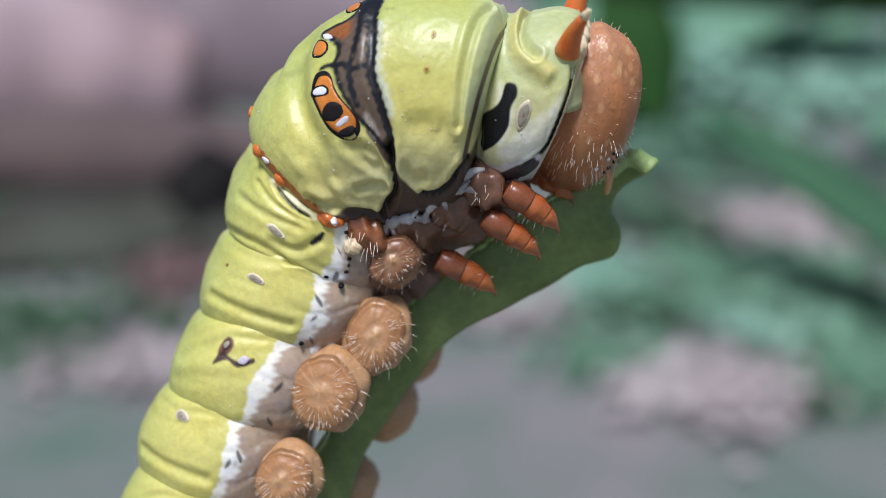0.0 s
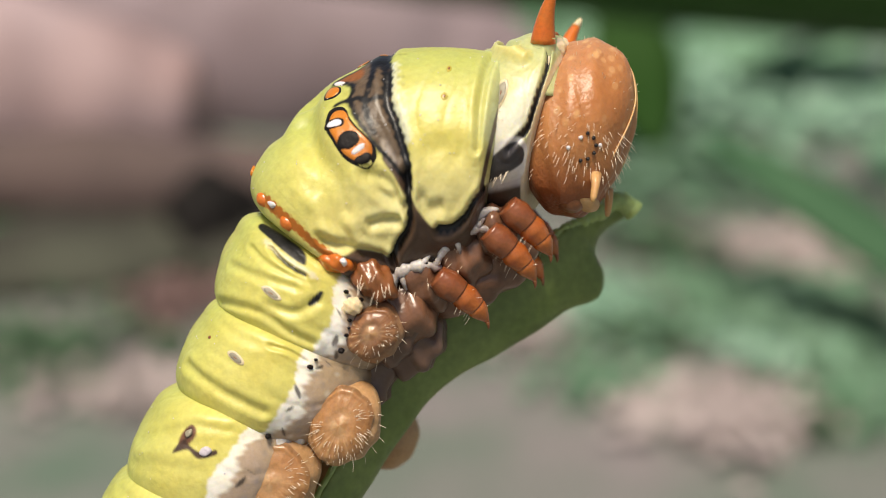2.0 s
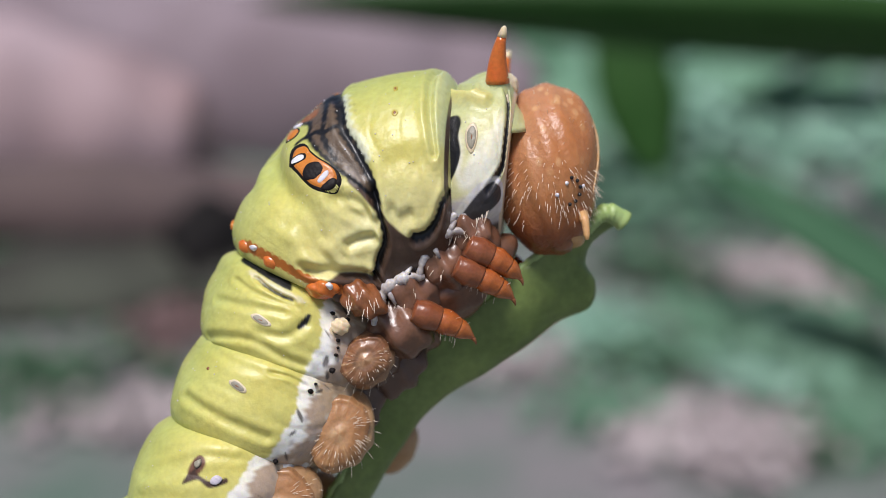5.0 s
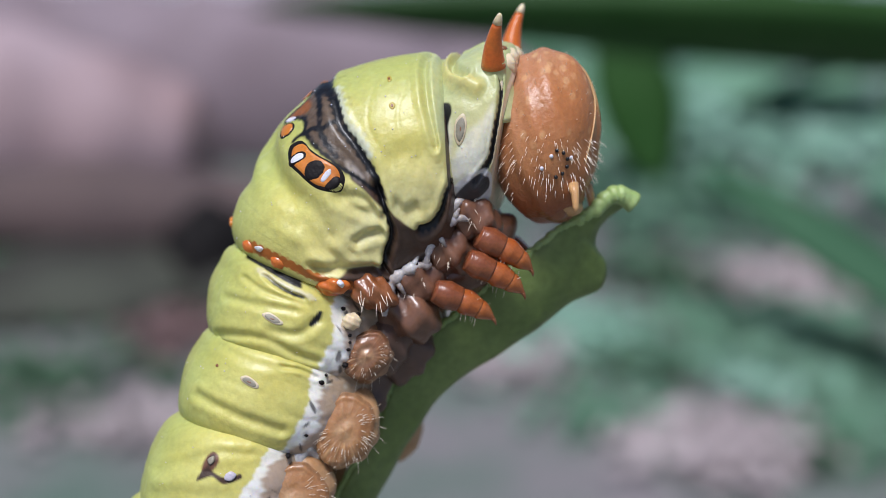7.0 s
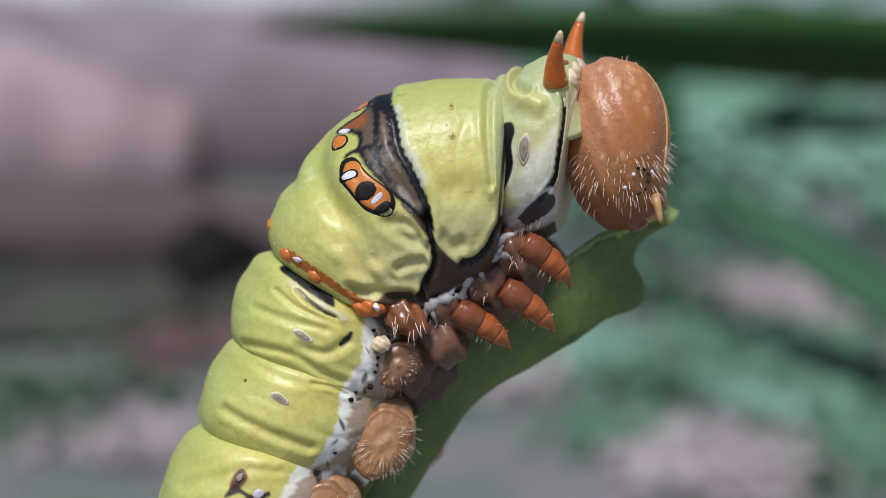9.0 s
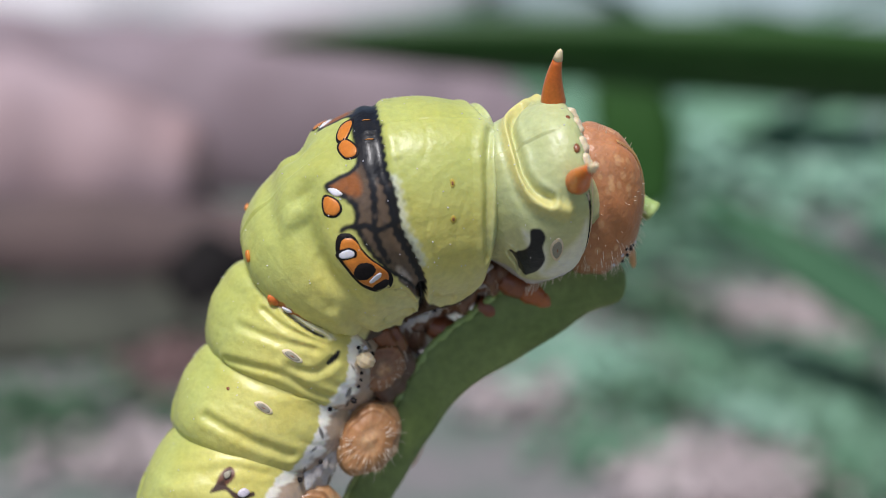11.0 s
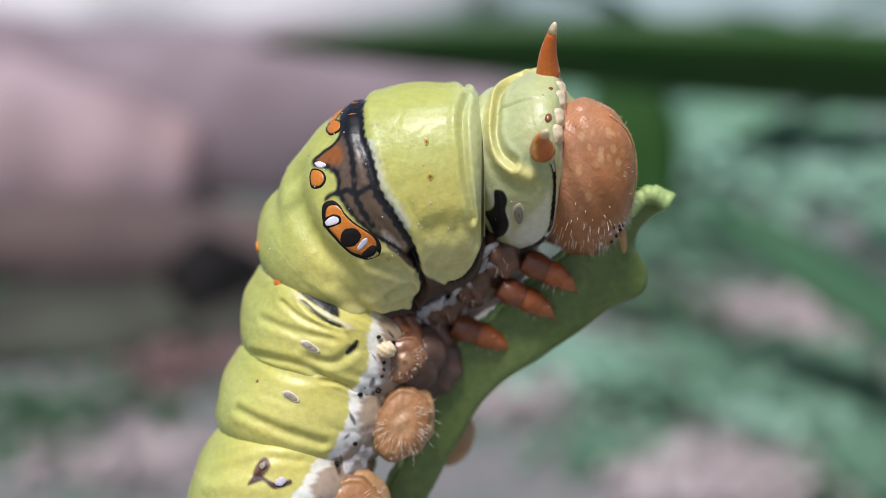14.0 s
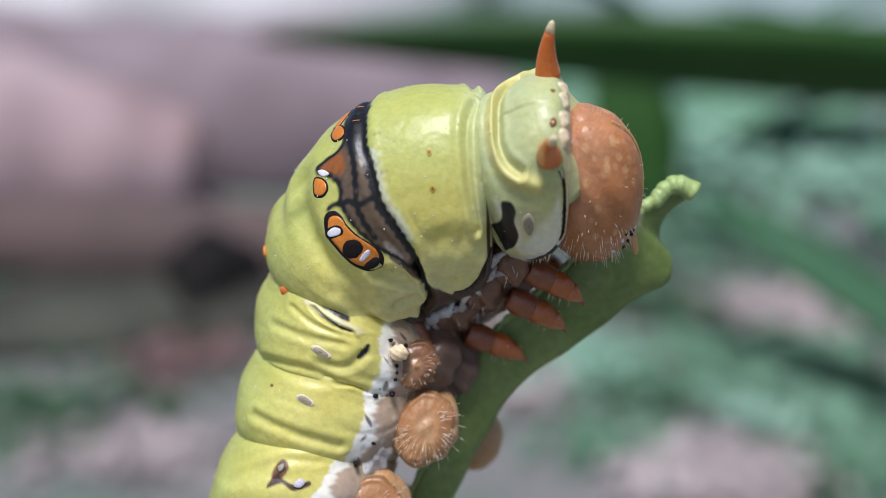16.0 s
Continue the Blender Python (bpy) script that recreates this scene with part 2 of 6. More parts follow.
RUST = [(4.02, 23.7), (4.27, 23.7), (4.53, 23.7), (4.61, 32.2), (4.53, 37.2), (4.31, 34)]
BLACK_TOP = [(5.43, -10.6), (5.18, -0.2), (5.1, 14.6), (5.08, 29.1), (5.14, 37.6), (4.86, 34), (4.69, 22.3), (4.71, 10.6), (4.69, -4.7), (4.86, -7.4), (5.14, -9.2)]
LINE_FRONT = [(5.41, -9.7), (5.1, 1.1), (5.08, 16.9), (5.06, 29.1), (5.12, 39.9), (5.14, 52.5), (5.14, 62.4), (5.29, 71.9), (5.39, 78.6), (5.51, 86.3), (5.63, 94.4), (5.61, 103.4)]
LINE_MID = [(4.82, 25), (4.8, 39), (4.71, 50.2), (4.63, 57), (4.65, 66.5), (4.75, 75)]
LINE_CROSS = [(4.29, 51.1), (4.51, 52.9), (4.63, 57), (4.78, 57.9), (5.02, 57.9), (5.16, 60.6)]
LINE_REAR = [(4.84, -7.4), (4.69, -2), (4.69, 13.7), (4.59, 21.9), (4.31, 22.8), (4.02, 22.8), (4.06, 26.8), (4.25, 33.6), (4.37, 39), (4.39, 44.8), (4.29, 50.2)]
LINE_EYE = [(4.02, 48), (4.29, 51.1), (4.39, 62.9), (4.59, 74.6), (4.78, 82.7), (5.22, 93.5), (5.49, 100.3)]
LINE_T3 = [(5.51, 98.9), (5.55, 111.5), (5.41, 123.7), (4.8, 131.3), (4.02, 138.1)]
LINE_T2 = [(6.69, 127.7), (7.2, 128.2), (7.67, 123.7), (8.08, 115.1), (8.63, 110.2)]
GLINT = [(4.9, 80), (5.06, 82.2), (5.27, 91.7), (5.06, 92.1), (4.88, 85.4)]
PALE_EDGE = [(5.16, 37.6), (5.2, 52.9), (5.24, 63.3), (5.43, 72.3), (5.55, 80.4)]
EYE = [(3.9, 48.6), (3.75, 53.1), (3.7, 58.7), (3.76, 67.0), (3.8, 72.6), (3.9, 80.0), (4.14, 86.6), (4.44, 90.5), (4.7, 88.0), (4.74, 82.8), (4.58, 75.9), (4.39, 68.9), (4.26, 61.4), (4.22, 55.6), (4.11, 50.7)]
EYE_WHITE = [(3.75, 56.3), (3.99, 57.3), (4.14, 61.2), (4.08, 63.8), (3.86, 61.9), (3.72, 59.0)]
PUPIL = [(3.9, 68.9), (4.09, 67.0), (4.34, 70.7), (4.39, 75.9), (4.11, 77.3), (3.87, 73.5)]
PUPIL_WHITE = [(4.08, 78.6), (4.34, 77.1), (4.51, 78.0), (4.44, 80.6), (4.14, 81.0)]
PUPIL_LOW = [(4.15, 82.3), (4.44, 81.9), (4.6, 84.7), (4.48, 87.1), (4.29, 86.7), (4.11, 84.0)]
DOT_A = [(3.85, 29), (3.95, 27.5), (4.12, 33.5), (4.13, 39), (3.98, 40.3), (3.82, 36)]
DOT_A_WHITE = [(4.01, 25), (4.14, 27), (4.24, 32), (4.09, 30.5)]
DOT_B = [(4.36, 1.5), (4.5, -0.5), (4.68, 10), (4.64, 15.5), (4.45, 14), (4.35, 7)]
DOT_C = [(4.84, -8.3), (4.98, -8.8), (5.02, -8.3), (4.88, -7.9)]
SPOT_HI = [(6.63, 40.3), (6.71, 40.3), (6.73, 42.6), (6.67, 43.9), (6.63, 43)]
SPOT_LO = [(6.58, 60.3), (6.66, 58.6), (6.74, 60.3), (6.66, 62.2)]
STRIPE_LINE = [(1.63, 56.5), (1.65, 67.8), (1.67, 83.6), (1.63, 97.5), (1.78, 116), (2.29, 134.9)]
STRIPE_WHITE = [(1.65, 57.4), (1.8, 62.4), (1.75, 64.7), (1.57, 61.1)]
STRIPE_WHITE_LOW = [(1.82, 112.9), (2.06, 115.6), (1.94, 117.8), (1.65, 116)]
BACK_DOT = [(1.9, 17.8), (2.02, 19.6), (1.9, 24.6), (1.75, 23.2)]
BELLY = [(2.02, 101.2), (2.73, 119.6), (4.04, 139.4)]
COXA_WHITE = [(6.8, 145.8), (6.1, 143.1), (5.31, 148), (4.18, 160.6), (3.59, 178.6), (5.27, 163.8), (6.25, 153)]
T1_RIM = [(5.05, 39), (5.35, 48), (5.5, 58), (5.56, 70), (5.58, 83), (5.5, 97), (4.8, 110)]
T1_WHITE = [(2.64, 58.3), (3.33, 66), (3.62, 82.2), (3.57, 96.6), (3.93, 87.6), (4.27, 78.2), (4.78, 71.4), (5.14, 59.7), (5.41, 83.6), (5.2, 98), (4.55, 107.5), (3.92, 107.9), (3.5, 103), (3.19, 85.8)]
A1_SPIR = [(2.83, 72.8), (2.71, 76.4), (2.8, 83.1), (2.9, 84.5), (2.98, 80.9), (2.93, 75)]
A1_BLACK = [(1.96, 103.9), (2.37, 103.4), (2.64, 100.3), (2.56, 98.4), (2.21, 100.3), (1.98, 101.6)]
A1_FOLD = [(1.46, 65.6), (1.64, 75), (1.71, 83.6), (1.68, 90.3)]
A2_SPIR = [(2.25, 70.5), (2.14, 74.1), (2.27, 80.4), (2.41, 81.8), (2.45, 78.6), (2.37, 72.8)]
A2_DOT = [(2.16, 49.3), (2.09, 50.7), (2.19, 52.5), (2.24, 50.7)]
A3_MARK = [(1.9, 72.3), (1.67, 75), (1.93, 78.2), (2.17, 75.9), (2.3, 79.1), (2.41, 86.7), (2.34, 91.2), (2.22, 94.8), (2.35, 96.6), (2.51, 91.7), (2.59, 86.7), (2.43, 78.6), (2.63, 71), (2.32, 71.9), (2.12, 74.1)]
A3_GREY = [(1.9, 72.8), (1.74, 75.5), (1.92, 77.3), (2.07, 75.5)]
A3_GREY_LOW = [(2.31, 86.7), (2.2, 89), (2.28, 92.6), (2.45, 90.8), (2.44, 87.2)]
A4_SPIR = [(1.64, 70.1), (1.48, 73.7), (1.69, 80.4), (1.87, 81.3), (1.94, 75.9), (1.82, 71.4)]
CREASE_SIDE = [(3.55, 17.8), (3.35, 52), (3.18, 75.5), (3, 93.9), (2.76, 110.6)]
CREASE_LOW = [(4.22, 90.8), (4.65, 103.4), (5.33, 113.3)]
CREASE_TIP = [(3.84, 113.8), (5.04, 119.2)]
CREASE_MID = [(3.29, 32.7), (3.33, 58.8), (3.53, 83.6), (3.35, 98.9)]
CREASE_EYE = [(4.41, 91.2), (4.96, 100.7), (5.14, 106.1)]
CREASE_FRONT = [(6.37, 87.6), (6.8, 86.7), (7.16, 91.7), (7.47, 89.4), (7.92, 99.8)]
CREASE_LOBE = [(6.06, 111.1), (6.27, 116), (6.73, 115.1)]
CREASE_COLLAR = [(7.86, 8.8), (7.67, 28.2), (7.67, 56.1), (7.76, 74.1), (7.86, 87.2)]
CREASE_BACK = [(2.88, 2), (2.9, 43.9), (2.84, 76.8)]
RIDGE_T1 = [(2.6, -41), (2.72, 0), (2.82, 22.2), (3.15, 37), (3.7, 45.6), (4.3, 51)]
CREASE_T1 = [(3.02, -10), (3.03, 8), (3.06, 19.5), (3.3, 32.5), (3.72, 41)]
A1_CREASE_A = [(2.84, 42.1), (2.64, 66), (2.31, 88.1)]
A1_CREASE_B = [(4, 39.4), (3.53, 76.4), (3.65, 95.7), (3.64, 109.7)]
A1_CREASE_C = [(3.25, 80), (3.02, 94.8), (2.4, 101.6)]
A1_CREASE_D = [(1.93, 51.6), (2.09, 73.2), (1.87, 92.6)]
A2_CREASE_A = [(3.24, 46.6), (3.39, 79.1), (3.45, 105.7)]
A2_CREASE_B = [(1.33, 90.8), (1.24, 100.7), (1.39, 110.6)]
A2_CREASE_C = [(1.36, 42.6), (1.56, 71), (1.33, 90.8)]
A3_CREASE_A = [(2.66, 41.2), (2.11, 61.5), (1.58, 75.9), (1.43, 96.6)]
A3_CREASE_B = [(3.31, 42.1), (3.07, 68.3), (2.88, 91.2)]
T1_BLACK = [(3.0, 57), (3.35, 57.5), (3.5, 64), (3.42, 72), (3.52, 84.8), (3.2, 97), (2.5, 105), (2.33, 96.4), (2.05, 88.4), (1.95, 83.8), (2.7, 73.5), (2.95, 67)]
T1_SPIR = [(3.94, 70.3), (4.07, 74), (4.07, 79.4), (3.95, 83), (3.8, 79), (3.77, 73)]


def flat(s, deg):
    """Ring number and degrees as rough distances over the skin, in units."""
    return np.stack([np.asarray(s, float) * 62, np.radians(np.asarray(deg, float)) * 160], 1)


def curve(line, n=8, closed=False):
    """A smooth curve through a few points."""
    p = np.array(line, float)
    if closed:
        p = np.concatenate([p[-2:], p, p[:3]])
        return catmull(np.linspace(2, len(p) - 3, n * (len(p) - 5), endpoint=False), p)
    return catmull(np.linspace(0, len(p) - 1, n * (len(p) - 1) + 1), p)


def away(q, line):
    """Distance of the points q from a polyline."""
    best = np.full(len(q), 1e9)
    for a, c in zip(line[:-1], line[1:]):
        d = c - a
        f = np.clip(((q - a) @ d) / max(d @ d, 1e-9), 0, 1)
        best = np.minimum(best, np.linalg.norm(q - a - f[:, None] * d, axis=1))
    return best


def within(q, ring):
    """Whether the points q lie inside a closed outline."""
    odd = np.zeros(len(q), bool)
    for a, c in zip(ring, np.roll(ring, -1, axis=0)):
        cross = (a[1] > q[:, 1]) != (c[1] > q[:, 1])
        x = a[0] + (q[:, 1] - a[1]) * (c[0] - a[0]) / (c[1] - a[1] + 1e-12)
        odd ^= cross & (q[:, 0] < x)
    return odd


def near(q, line, pad):
    lo, hi = line.min(0) - pad, line.max(0) + pad
    return np.where(np.all((q > lo) & (q < hi), axis=1))[0]


def fill(c, q, outline, colour, soft=3.0, amount=1.0):
    ring = curve(outline, 6, True)
    ring = flat(ring[:, 0], ring[:, 1])
    k = near(q, ring, soft * 2)
    d = away(q[k], np.concatenate([ring, ring[:1]])) * np.where(within(q[k], ring), 1, -1)
    f = smooth(d, -soft, soft)[:, None] * amount
    c[k] = c[k] * (1 - f) + np.array(colour) * f


def stroke(c, q, line, colour, width, soft=2.5, amount=1.0):
    path = curve(line, 6)
    path = flat(path[:, 0], path[:, 1])
    k = near(q, path, width + soft * 2)
    wob = 1 + 0.25 * np.sin(q[k, 0] * 0.35) * np.sin(q[k, 1] * 0.4)
    f = (1 - smooth(away(q[k], path), width * wob - soft, width * wob + soft))[:, None] * amount
    c[k] = c[k] * (1 - f) + np.array(colour) * f


CREASES = {
    "thorax": [(CREASE_SIDE, -9, 16), (CREASE_LOW, -6, 9), (CREASE_TIP, -7, 8), (CREASE_MID, -9, 15), (CREASE_EYE, -6, 8), (CREASE_FRONT, -3.5, 15), (CREASE_LOBE, -5, 11), (CREASE_COLLAR, -7, 8), (CREASE_BACK, -5, 14),
               (LINE_FRONT, -5, 9), (LINE_T2, -10, 10), (LINE_T3, -10, 9), (BELLY, -12, 12)],
    "t1": [(RIDGE_T1, 7, 13), (CREASE_T1, -10, 8), (T1_RIM, -6, 8), (T1_BLACK[6:10], -8, 10)],
    "a1": [(A1_CREASE_A, -3.5, 9), (A1_CREASE_B, -5, 8), (A1_CREASE_C, -4.5, 9), (A1_CREASE_D, -3, 8), (A1_FOLD, -6, 7)],
    "a2": [(A2_CREASE_A, -5.5, 9), (A2_CREASE_B, -4, 7), (A2_CREASE_C, -2, 14)],
    "a3": [(A3_CREASE_A, -2.5, 13), (A3_CREASE_B, -2, 12)],
    "a4": [(A2_CREASE_A, -5, 9), (A2_CREASE_C, -2, 14)],
    "a5": [(A3_CREASE_A, -2.5, 13), (A2_CREASE_A, -5, 9)],
    "a6": [(A2_CREASE_C, -2, 12)],
}
WAVES = [(random.uniform(0.008, 0.05), random.uniform(0.004, 0.03), random.uniform(0, 6.28), random.choice((-1, 1))) for _ in range(14)]

WRINKLES = [(random.uniform(0.03, 0.075), random.uniform(-0.022, 0.022), random.uniform(0, 6.28)) for _ in range(7)]


def folds(piece, s, th):
    """Height of the skin's folds over the plan, in units."""
    q = flat(s, np.abs(np.degrees(th)))
    side = np.where(th > 0, 0.0, 2.0)
    h = np.zeros_like(s)
    for a, w, p, sign in WAVES:
        h += np.sin(q[:, 0] * a + sign * q[:, 1] * w + p + side + hash_of(piece)) * 0.05 / (a + w + 0.02)
    h *= 0.8
    net, pits = np.zeros_like(s), np.zeros_like(s)
    for a, w, p in WRINKLES:
        net += np.sin(q[:, 0] * a + q[:, 1] * w + p + side + 1.3 * np.sin(q[:, 1] * 0.021 + p) + hash_of(piece))
        pits += np.sin(q[:, 0] * 2.7 * w + q[:, 1] * 2.7 * a + 2 * p + side)
    crest = np.exp(-(net / 0.9) ** 2)
    h -= (1.5 if piece.startswith("a") else 1.1) * crest * (0.35 + 0.65 * smooth(q[:, 1], 120, 250)) + 0.10 * pits
    for line, height, width in CREASES.get(piece, []):
        path = curve(line, 5)
        path = flat(path[:, 0], path[:, 1])
        k = near(q, path, width * 3)
        d = away(q[k], path)
        h[k] += height * (np.exp(-(d / width) ** 2) - 0.35 * np.exp(-((d - width * 1.7) / width) ** 2))
    return h


def hash_of(piece):
    return sum(ord(c) for c in piece) % 17 * 0.7


# the flank away from the leaf's near face is widened so the outline fits the camera's view
FAR_STRETCH = {"thorax": 0.2, "t1": 0.0, "a1": 0.28, "a2": 0.28, "a3": 0.28, "a4": 0.28, "a5": 0.28, "a6": 0.28}


def skin_at(piece, s, th, lift=0.0):
    """Places on the skin of a piece: s is the ring's number, th the angle from the back in radians (near side positive)."""
    r = catmull(s, RINGS[piece])
    zero = np.zeros(len(r))
    back, belly = np.stack([r[:, 0], zero, r[:, 1]], 1), np.stack([r[:, 2], zero, r[:, 3]], 1)
    mid, half = (back + belly) / 2, (back - belly) / 2
    full = 1 + np.where(th < 0, FAR_STRETCH[piece] * (1 - 0.8 * smooth(s, 5, 8) if piece == "thorax" else 1.0), 0.0)
    out = half * np.cos(th)[:, None] + np.stack([zero, -r[:, 4] * full * np.sin(th), zero], 1)
    unit = out / np.maximum(np.linalg.norm(out, axis=1), 1e-6)[:, None]
    return mid + out + unit * (folds(piece, s, th) + lift)[:, None]


def local(piece, places):
    return (places - np.array(CENTRE[piece], float)) * U


DARK, BLACK, RUSTY = (0.115, 0.078, 0.052), (0.006, 0.006, 0.008), (0.42, 0.13, 0.02)


def tint_of(piece, s, th):
    """Colour of the skin: green on the back, yellow on the sides, white above the legs, brown below, and its dark markings."""
    deg = np.abs(np.degrees(th))
    q = flat(s, deg)
    c = np.outer(1 - smooth(deg, 25, 85), GREEN) + np.outer(smooth(deg, 25, 85), YELLOW)
    if piece == "thorax":
        f = smooth(deg, 78, 112)[:, None] * 0.75
        c = c * (1 - f) + np.array((0.72, 0.66, 0.34)) * f
        f = (smooth(s, 7.2, 8.2) * (1 - smooth(deg, 70, 100)))[:, None] * 0.8
        c = c * (1 - f) + np.array((0.52, 0.58, 0.36)) * f
        edge = np.interp(s, [0, 1, 2, 2.7, 4, 4.7, 5.4, 6.2, 6.7, 7.3, 8, 9], [100, 112, 114, 120, 140, 134, 124, 123, 128, 128, 116, 106])
        low = smooth(deg, edge - 1, edge + 1)[:, None]
        c = c * (1 - low) + np.array(BROWN) * low
        stroke(c, q, STRIPE_LINE, RUSTY, 13, 3)
        stroke(c, q, PALE_EDGE, (0.62, 0.66, 0.60), 13, 8, 0.8)
        fill(c, q, BAND_LOW, BROWN, 3)
        fill(c, q, BAND, DARK, 2)
        fill(c, q, RUST, (0.27, 0.09, 0.02), 5)
        fill(c, q, BLACK_TOP, BLACK, 4)
        # a glint low on the band, painted into the skin's colour
        fill(c, q, GLINT, (0.42, 0.36, 0.32), 5)
        stroke(c, q, LINE_FRONT, BLACK, 7.5)
        stroke(c, q, LINE_MID, BLACK, 4.5)
        stroke(c, q, LINE_CROSS, BLACK, 4)
        stroke(c, q, LINE_REAR, BLACK, 3.5)
        stroke(c, q, LINE_EYE, BLACK, 3.5)
        for k in range(60):
            a, d = 4.2 + 1.4 * ((k * 0.618) % 1), 25 + 72 * ((k * 0.414) % 1)
            fill(c, q, [(a - 0.05, d), (a, d - 1.2), (a + 0.05, d), (a, d + 1.5)], BLACK if k % 3 else (0.2, 0.14, 0.1), 2, 0.25)
        stroke(c, q, LINE_T3, BLACK, 6.5)
        stroke(c, q, LINE_T2, BLACK, 7.5)
        fill(c, q, COXA_WHITE[:4] + [(5.3, 162), (6.2, 152)], (0.20, 0.15, 0.13), 5)
    elif piece == "t1":
        f = smooth(deg, 40, 85)[:, None]
        c = np.array((0.46, 0.50, 0.25)) * (1 - f) + np.array((0.62, 0.60, 0.33)) * f
        stroke(c, q, RIDGE_T1, (0.62, 0.57, 0.22), 16, 10, 0.8)
        fill(c, q, T1_WHITE, (0.80, 0.78, 0.68), 12, 0.85)
        low = smooth(deg, 108, 114)[:, None]
        c = c * (1 - low) + np.array((0.58, 0.54, 0.55)) * low
        low = smooth(deg, 134, 140)[:, None]
        c = c * (1 - low) + np.array(BROWN) * low
        front = smooth(s, 5.6, 5.75)[:, None]
        c = c * (1 - front) + np.array((0.70, 0.58, 0.42)) * front
        fill(c, q, T1_BLACK, BLACK, 2)
        stroke(c, q, T1_RIM, BLACK, 7)
        stroke(c, q, T1_RIM[3:], BLACK, 10)
        fill(c, q, [(5.75, 107), (4.9, 102.5), (3.9, 110), (3.0, 126), (3.4, 135), (4.7, 132), (5.8, 128)], (0.70, 0.67, 0.66), 3)
        fill(c, q, [(5.55, 109), (4.9, 106), (4.2, 113), (3.3, 128), (3.6, 132), (4.6, 127), (5.6, 119)], (0.05, 0.045, 0.05), 2)
    else:
        wob = 1.1 * np.sin(q[:, 0] * 0.06 + 1 + hash_of(piece)) + 0.6 * np.sin(q[:, 0] * 0.19 + 2) + 0.35 * np.sin(q[:, 0] * 0.47)
        edge = np.interp(s, [0, 1, 2, 3, 4, 5], [108, 108, 110, 114, 112, 109]) if piece != "a3" else np.interp(s, [0, 1, 2, 3, 5], [110, 110, 103, 99, 100])
        w = smooth(deg + wob, edge - 1.2, edge + 1.2)[:, None]
        c = c * (1 - w) + np.array((0.88, 0.85, 0.79)) * w
        low = smooth(deg - 2.2 * wob, edge + 7, edge + 12)[:, None] * 0.92
        c = c * (1 - low) + np.array((0.42, 0.30, 0.22)) * low
        low = smooth(deg, 150, 160)[:, None]
        c = c * (1 - low) + np.array((0.20, 0.12, 0.07)) * low
        if piece == "a1":
            fill(c, q, A1_BLACK, BLACK, 2)
            fill(c, q, [(0.7, 45), (1.0, 44), (1.12, 60), (1.3, 84), (1.15, 88), (0.7, 80)], BLACK, 3)
            stroke(c, q, A1_FOLD, BLACK, 4)
            stroke(c, q, [(1.3, 60), (1.45, 75), (1.5, 95)], (0.66, 0.62, 0.46), 9, 6, 0.8)
        if piece == "a3":
            fill(c, q, [(1.60, 73.5), (1.92, 71), (2.32, 71.5), (2.45, 74), (2.25, 78), (1.92, 80), (1.66, 77.5)], (0.17, 0.075, 0.045), 2)
            fill(c, q, A3_MARK, (0.06, 0.03, 0.02), 2)
    if piece.startswith("a"):
        # black dashes and grey flecks along the lower border of the white edge
        for k in range(5):
            a, d, g = 0.9 + 0.75 * k + 0.25 * math.sin(9 * k + hash_of(piece)), 121 + 5 * math.sin(5 * k + hash_of(piece)), 0.4 + 0.8 * abs(math.sin(7.3 * k + 2 * hash_of(piece)))
            slant = 2.5 * math.sin(3 * k + hash_of(piece))
            fill(c, q, [(a - 0.16 * g, d - 1.2 - slant), (a, d - 1.6 * g), (a + 0.17 * g, d + 0.6 + slant), (a + 0.02, d + 1.5 * g)], (0.035, 0.026, 0.026), 1.6, 0.85)
        for k in range(14):
            a, d = 0.7 + 0.27 * k, 127 + 7 * math.sin(4.1 * k + hash_of(piece))
            fill(c, q, [(a - 0.1, d), (a, d - 1.6), (a + 0.12, d + 0.5), (a, d + 2)], (0.30, 0.26, 0.26) if k % 3 else (0.72, 0.68, 0.62), 4, 0.5)
    return c


def segment(name, piece, nu, nv, label):
    n = len(RINGS[piece])
    s, th = np.meshgrid(np.linspace(0, n - 1, nu), np.linspace(-math.pi, math.pi, nv, endpoint=False), indexing="ij")
    s, th = s.ravel(), th.ravel()
    verts = local(piece, skin_at(piece, s, th))
    me = mesh_of(name, verts, grid_faces(nu, nv) + [tuple(range(nv))[::-1], tuple(range((nu - 1) * nv, nu * nv))], SKIN, True, tint_of(piece, s, th))
    return part(name, me, caterpillar, label, pose(*(U * (a - b) for a, b in zip(CENTRE[piece], CENTRE["a3"]))))


def blot(name, piece, outline, material, lift=2.0, grow=1.0, label=""):
    """A low raised mark on the skin of a piece, on both flanks."""
    p = curve(outline, 5, True)
    mid = p.mean(0)
    p = mid + (p - mid) * grow
    n = len(p)
    levels = [(1.0, -2.5), (0.96, lift * 0.6), (0.8, lift), (0.5, lift * 1.15), (0.2, lift * 1.2)]
    for sign in (1, -1):
        rows = [(mid + (p - mid) * a, b) for a, b in levels]
        verts = np.concatenate([skin_at(piece, r[:, 0], sign * np.radians(r[:, 1]), b) for r, b in rows])
        faces = [f[::sign] for f in grid_faces(len(levels), n)] + [tuple(range((len(levels) - 1) * n, len(levels) * n))[::sign]]
        part(name, mesh_of(name, local(piece, verts), faces, material), PIECES[piece], label)


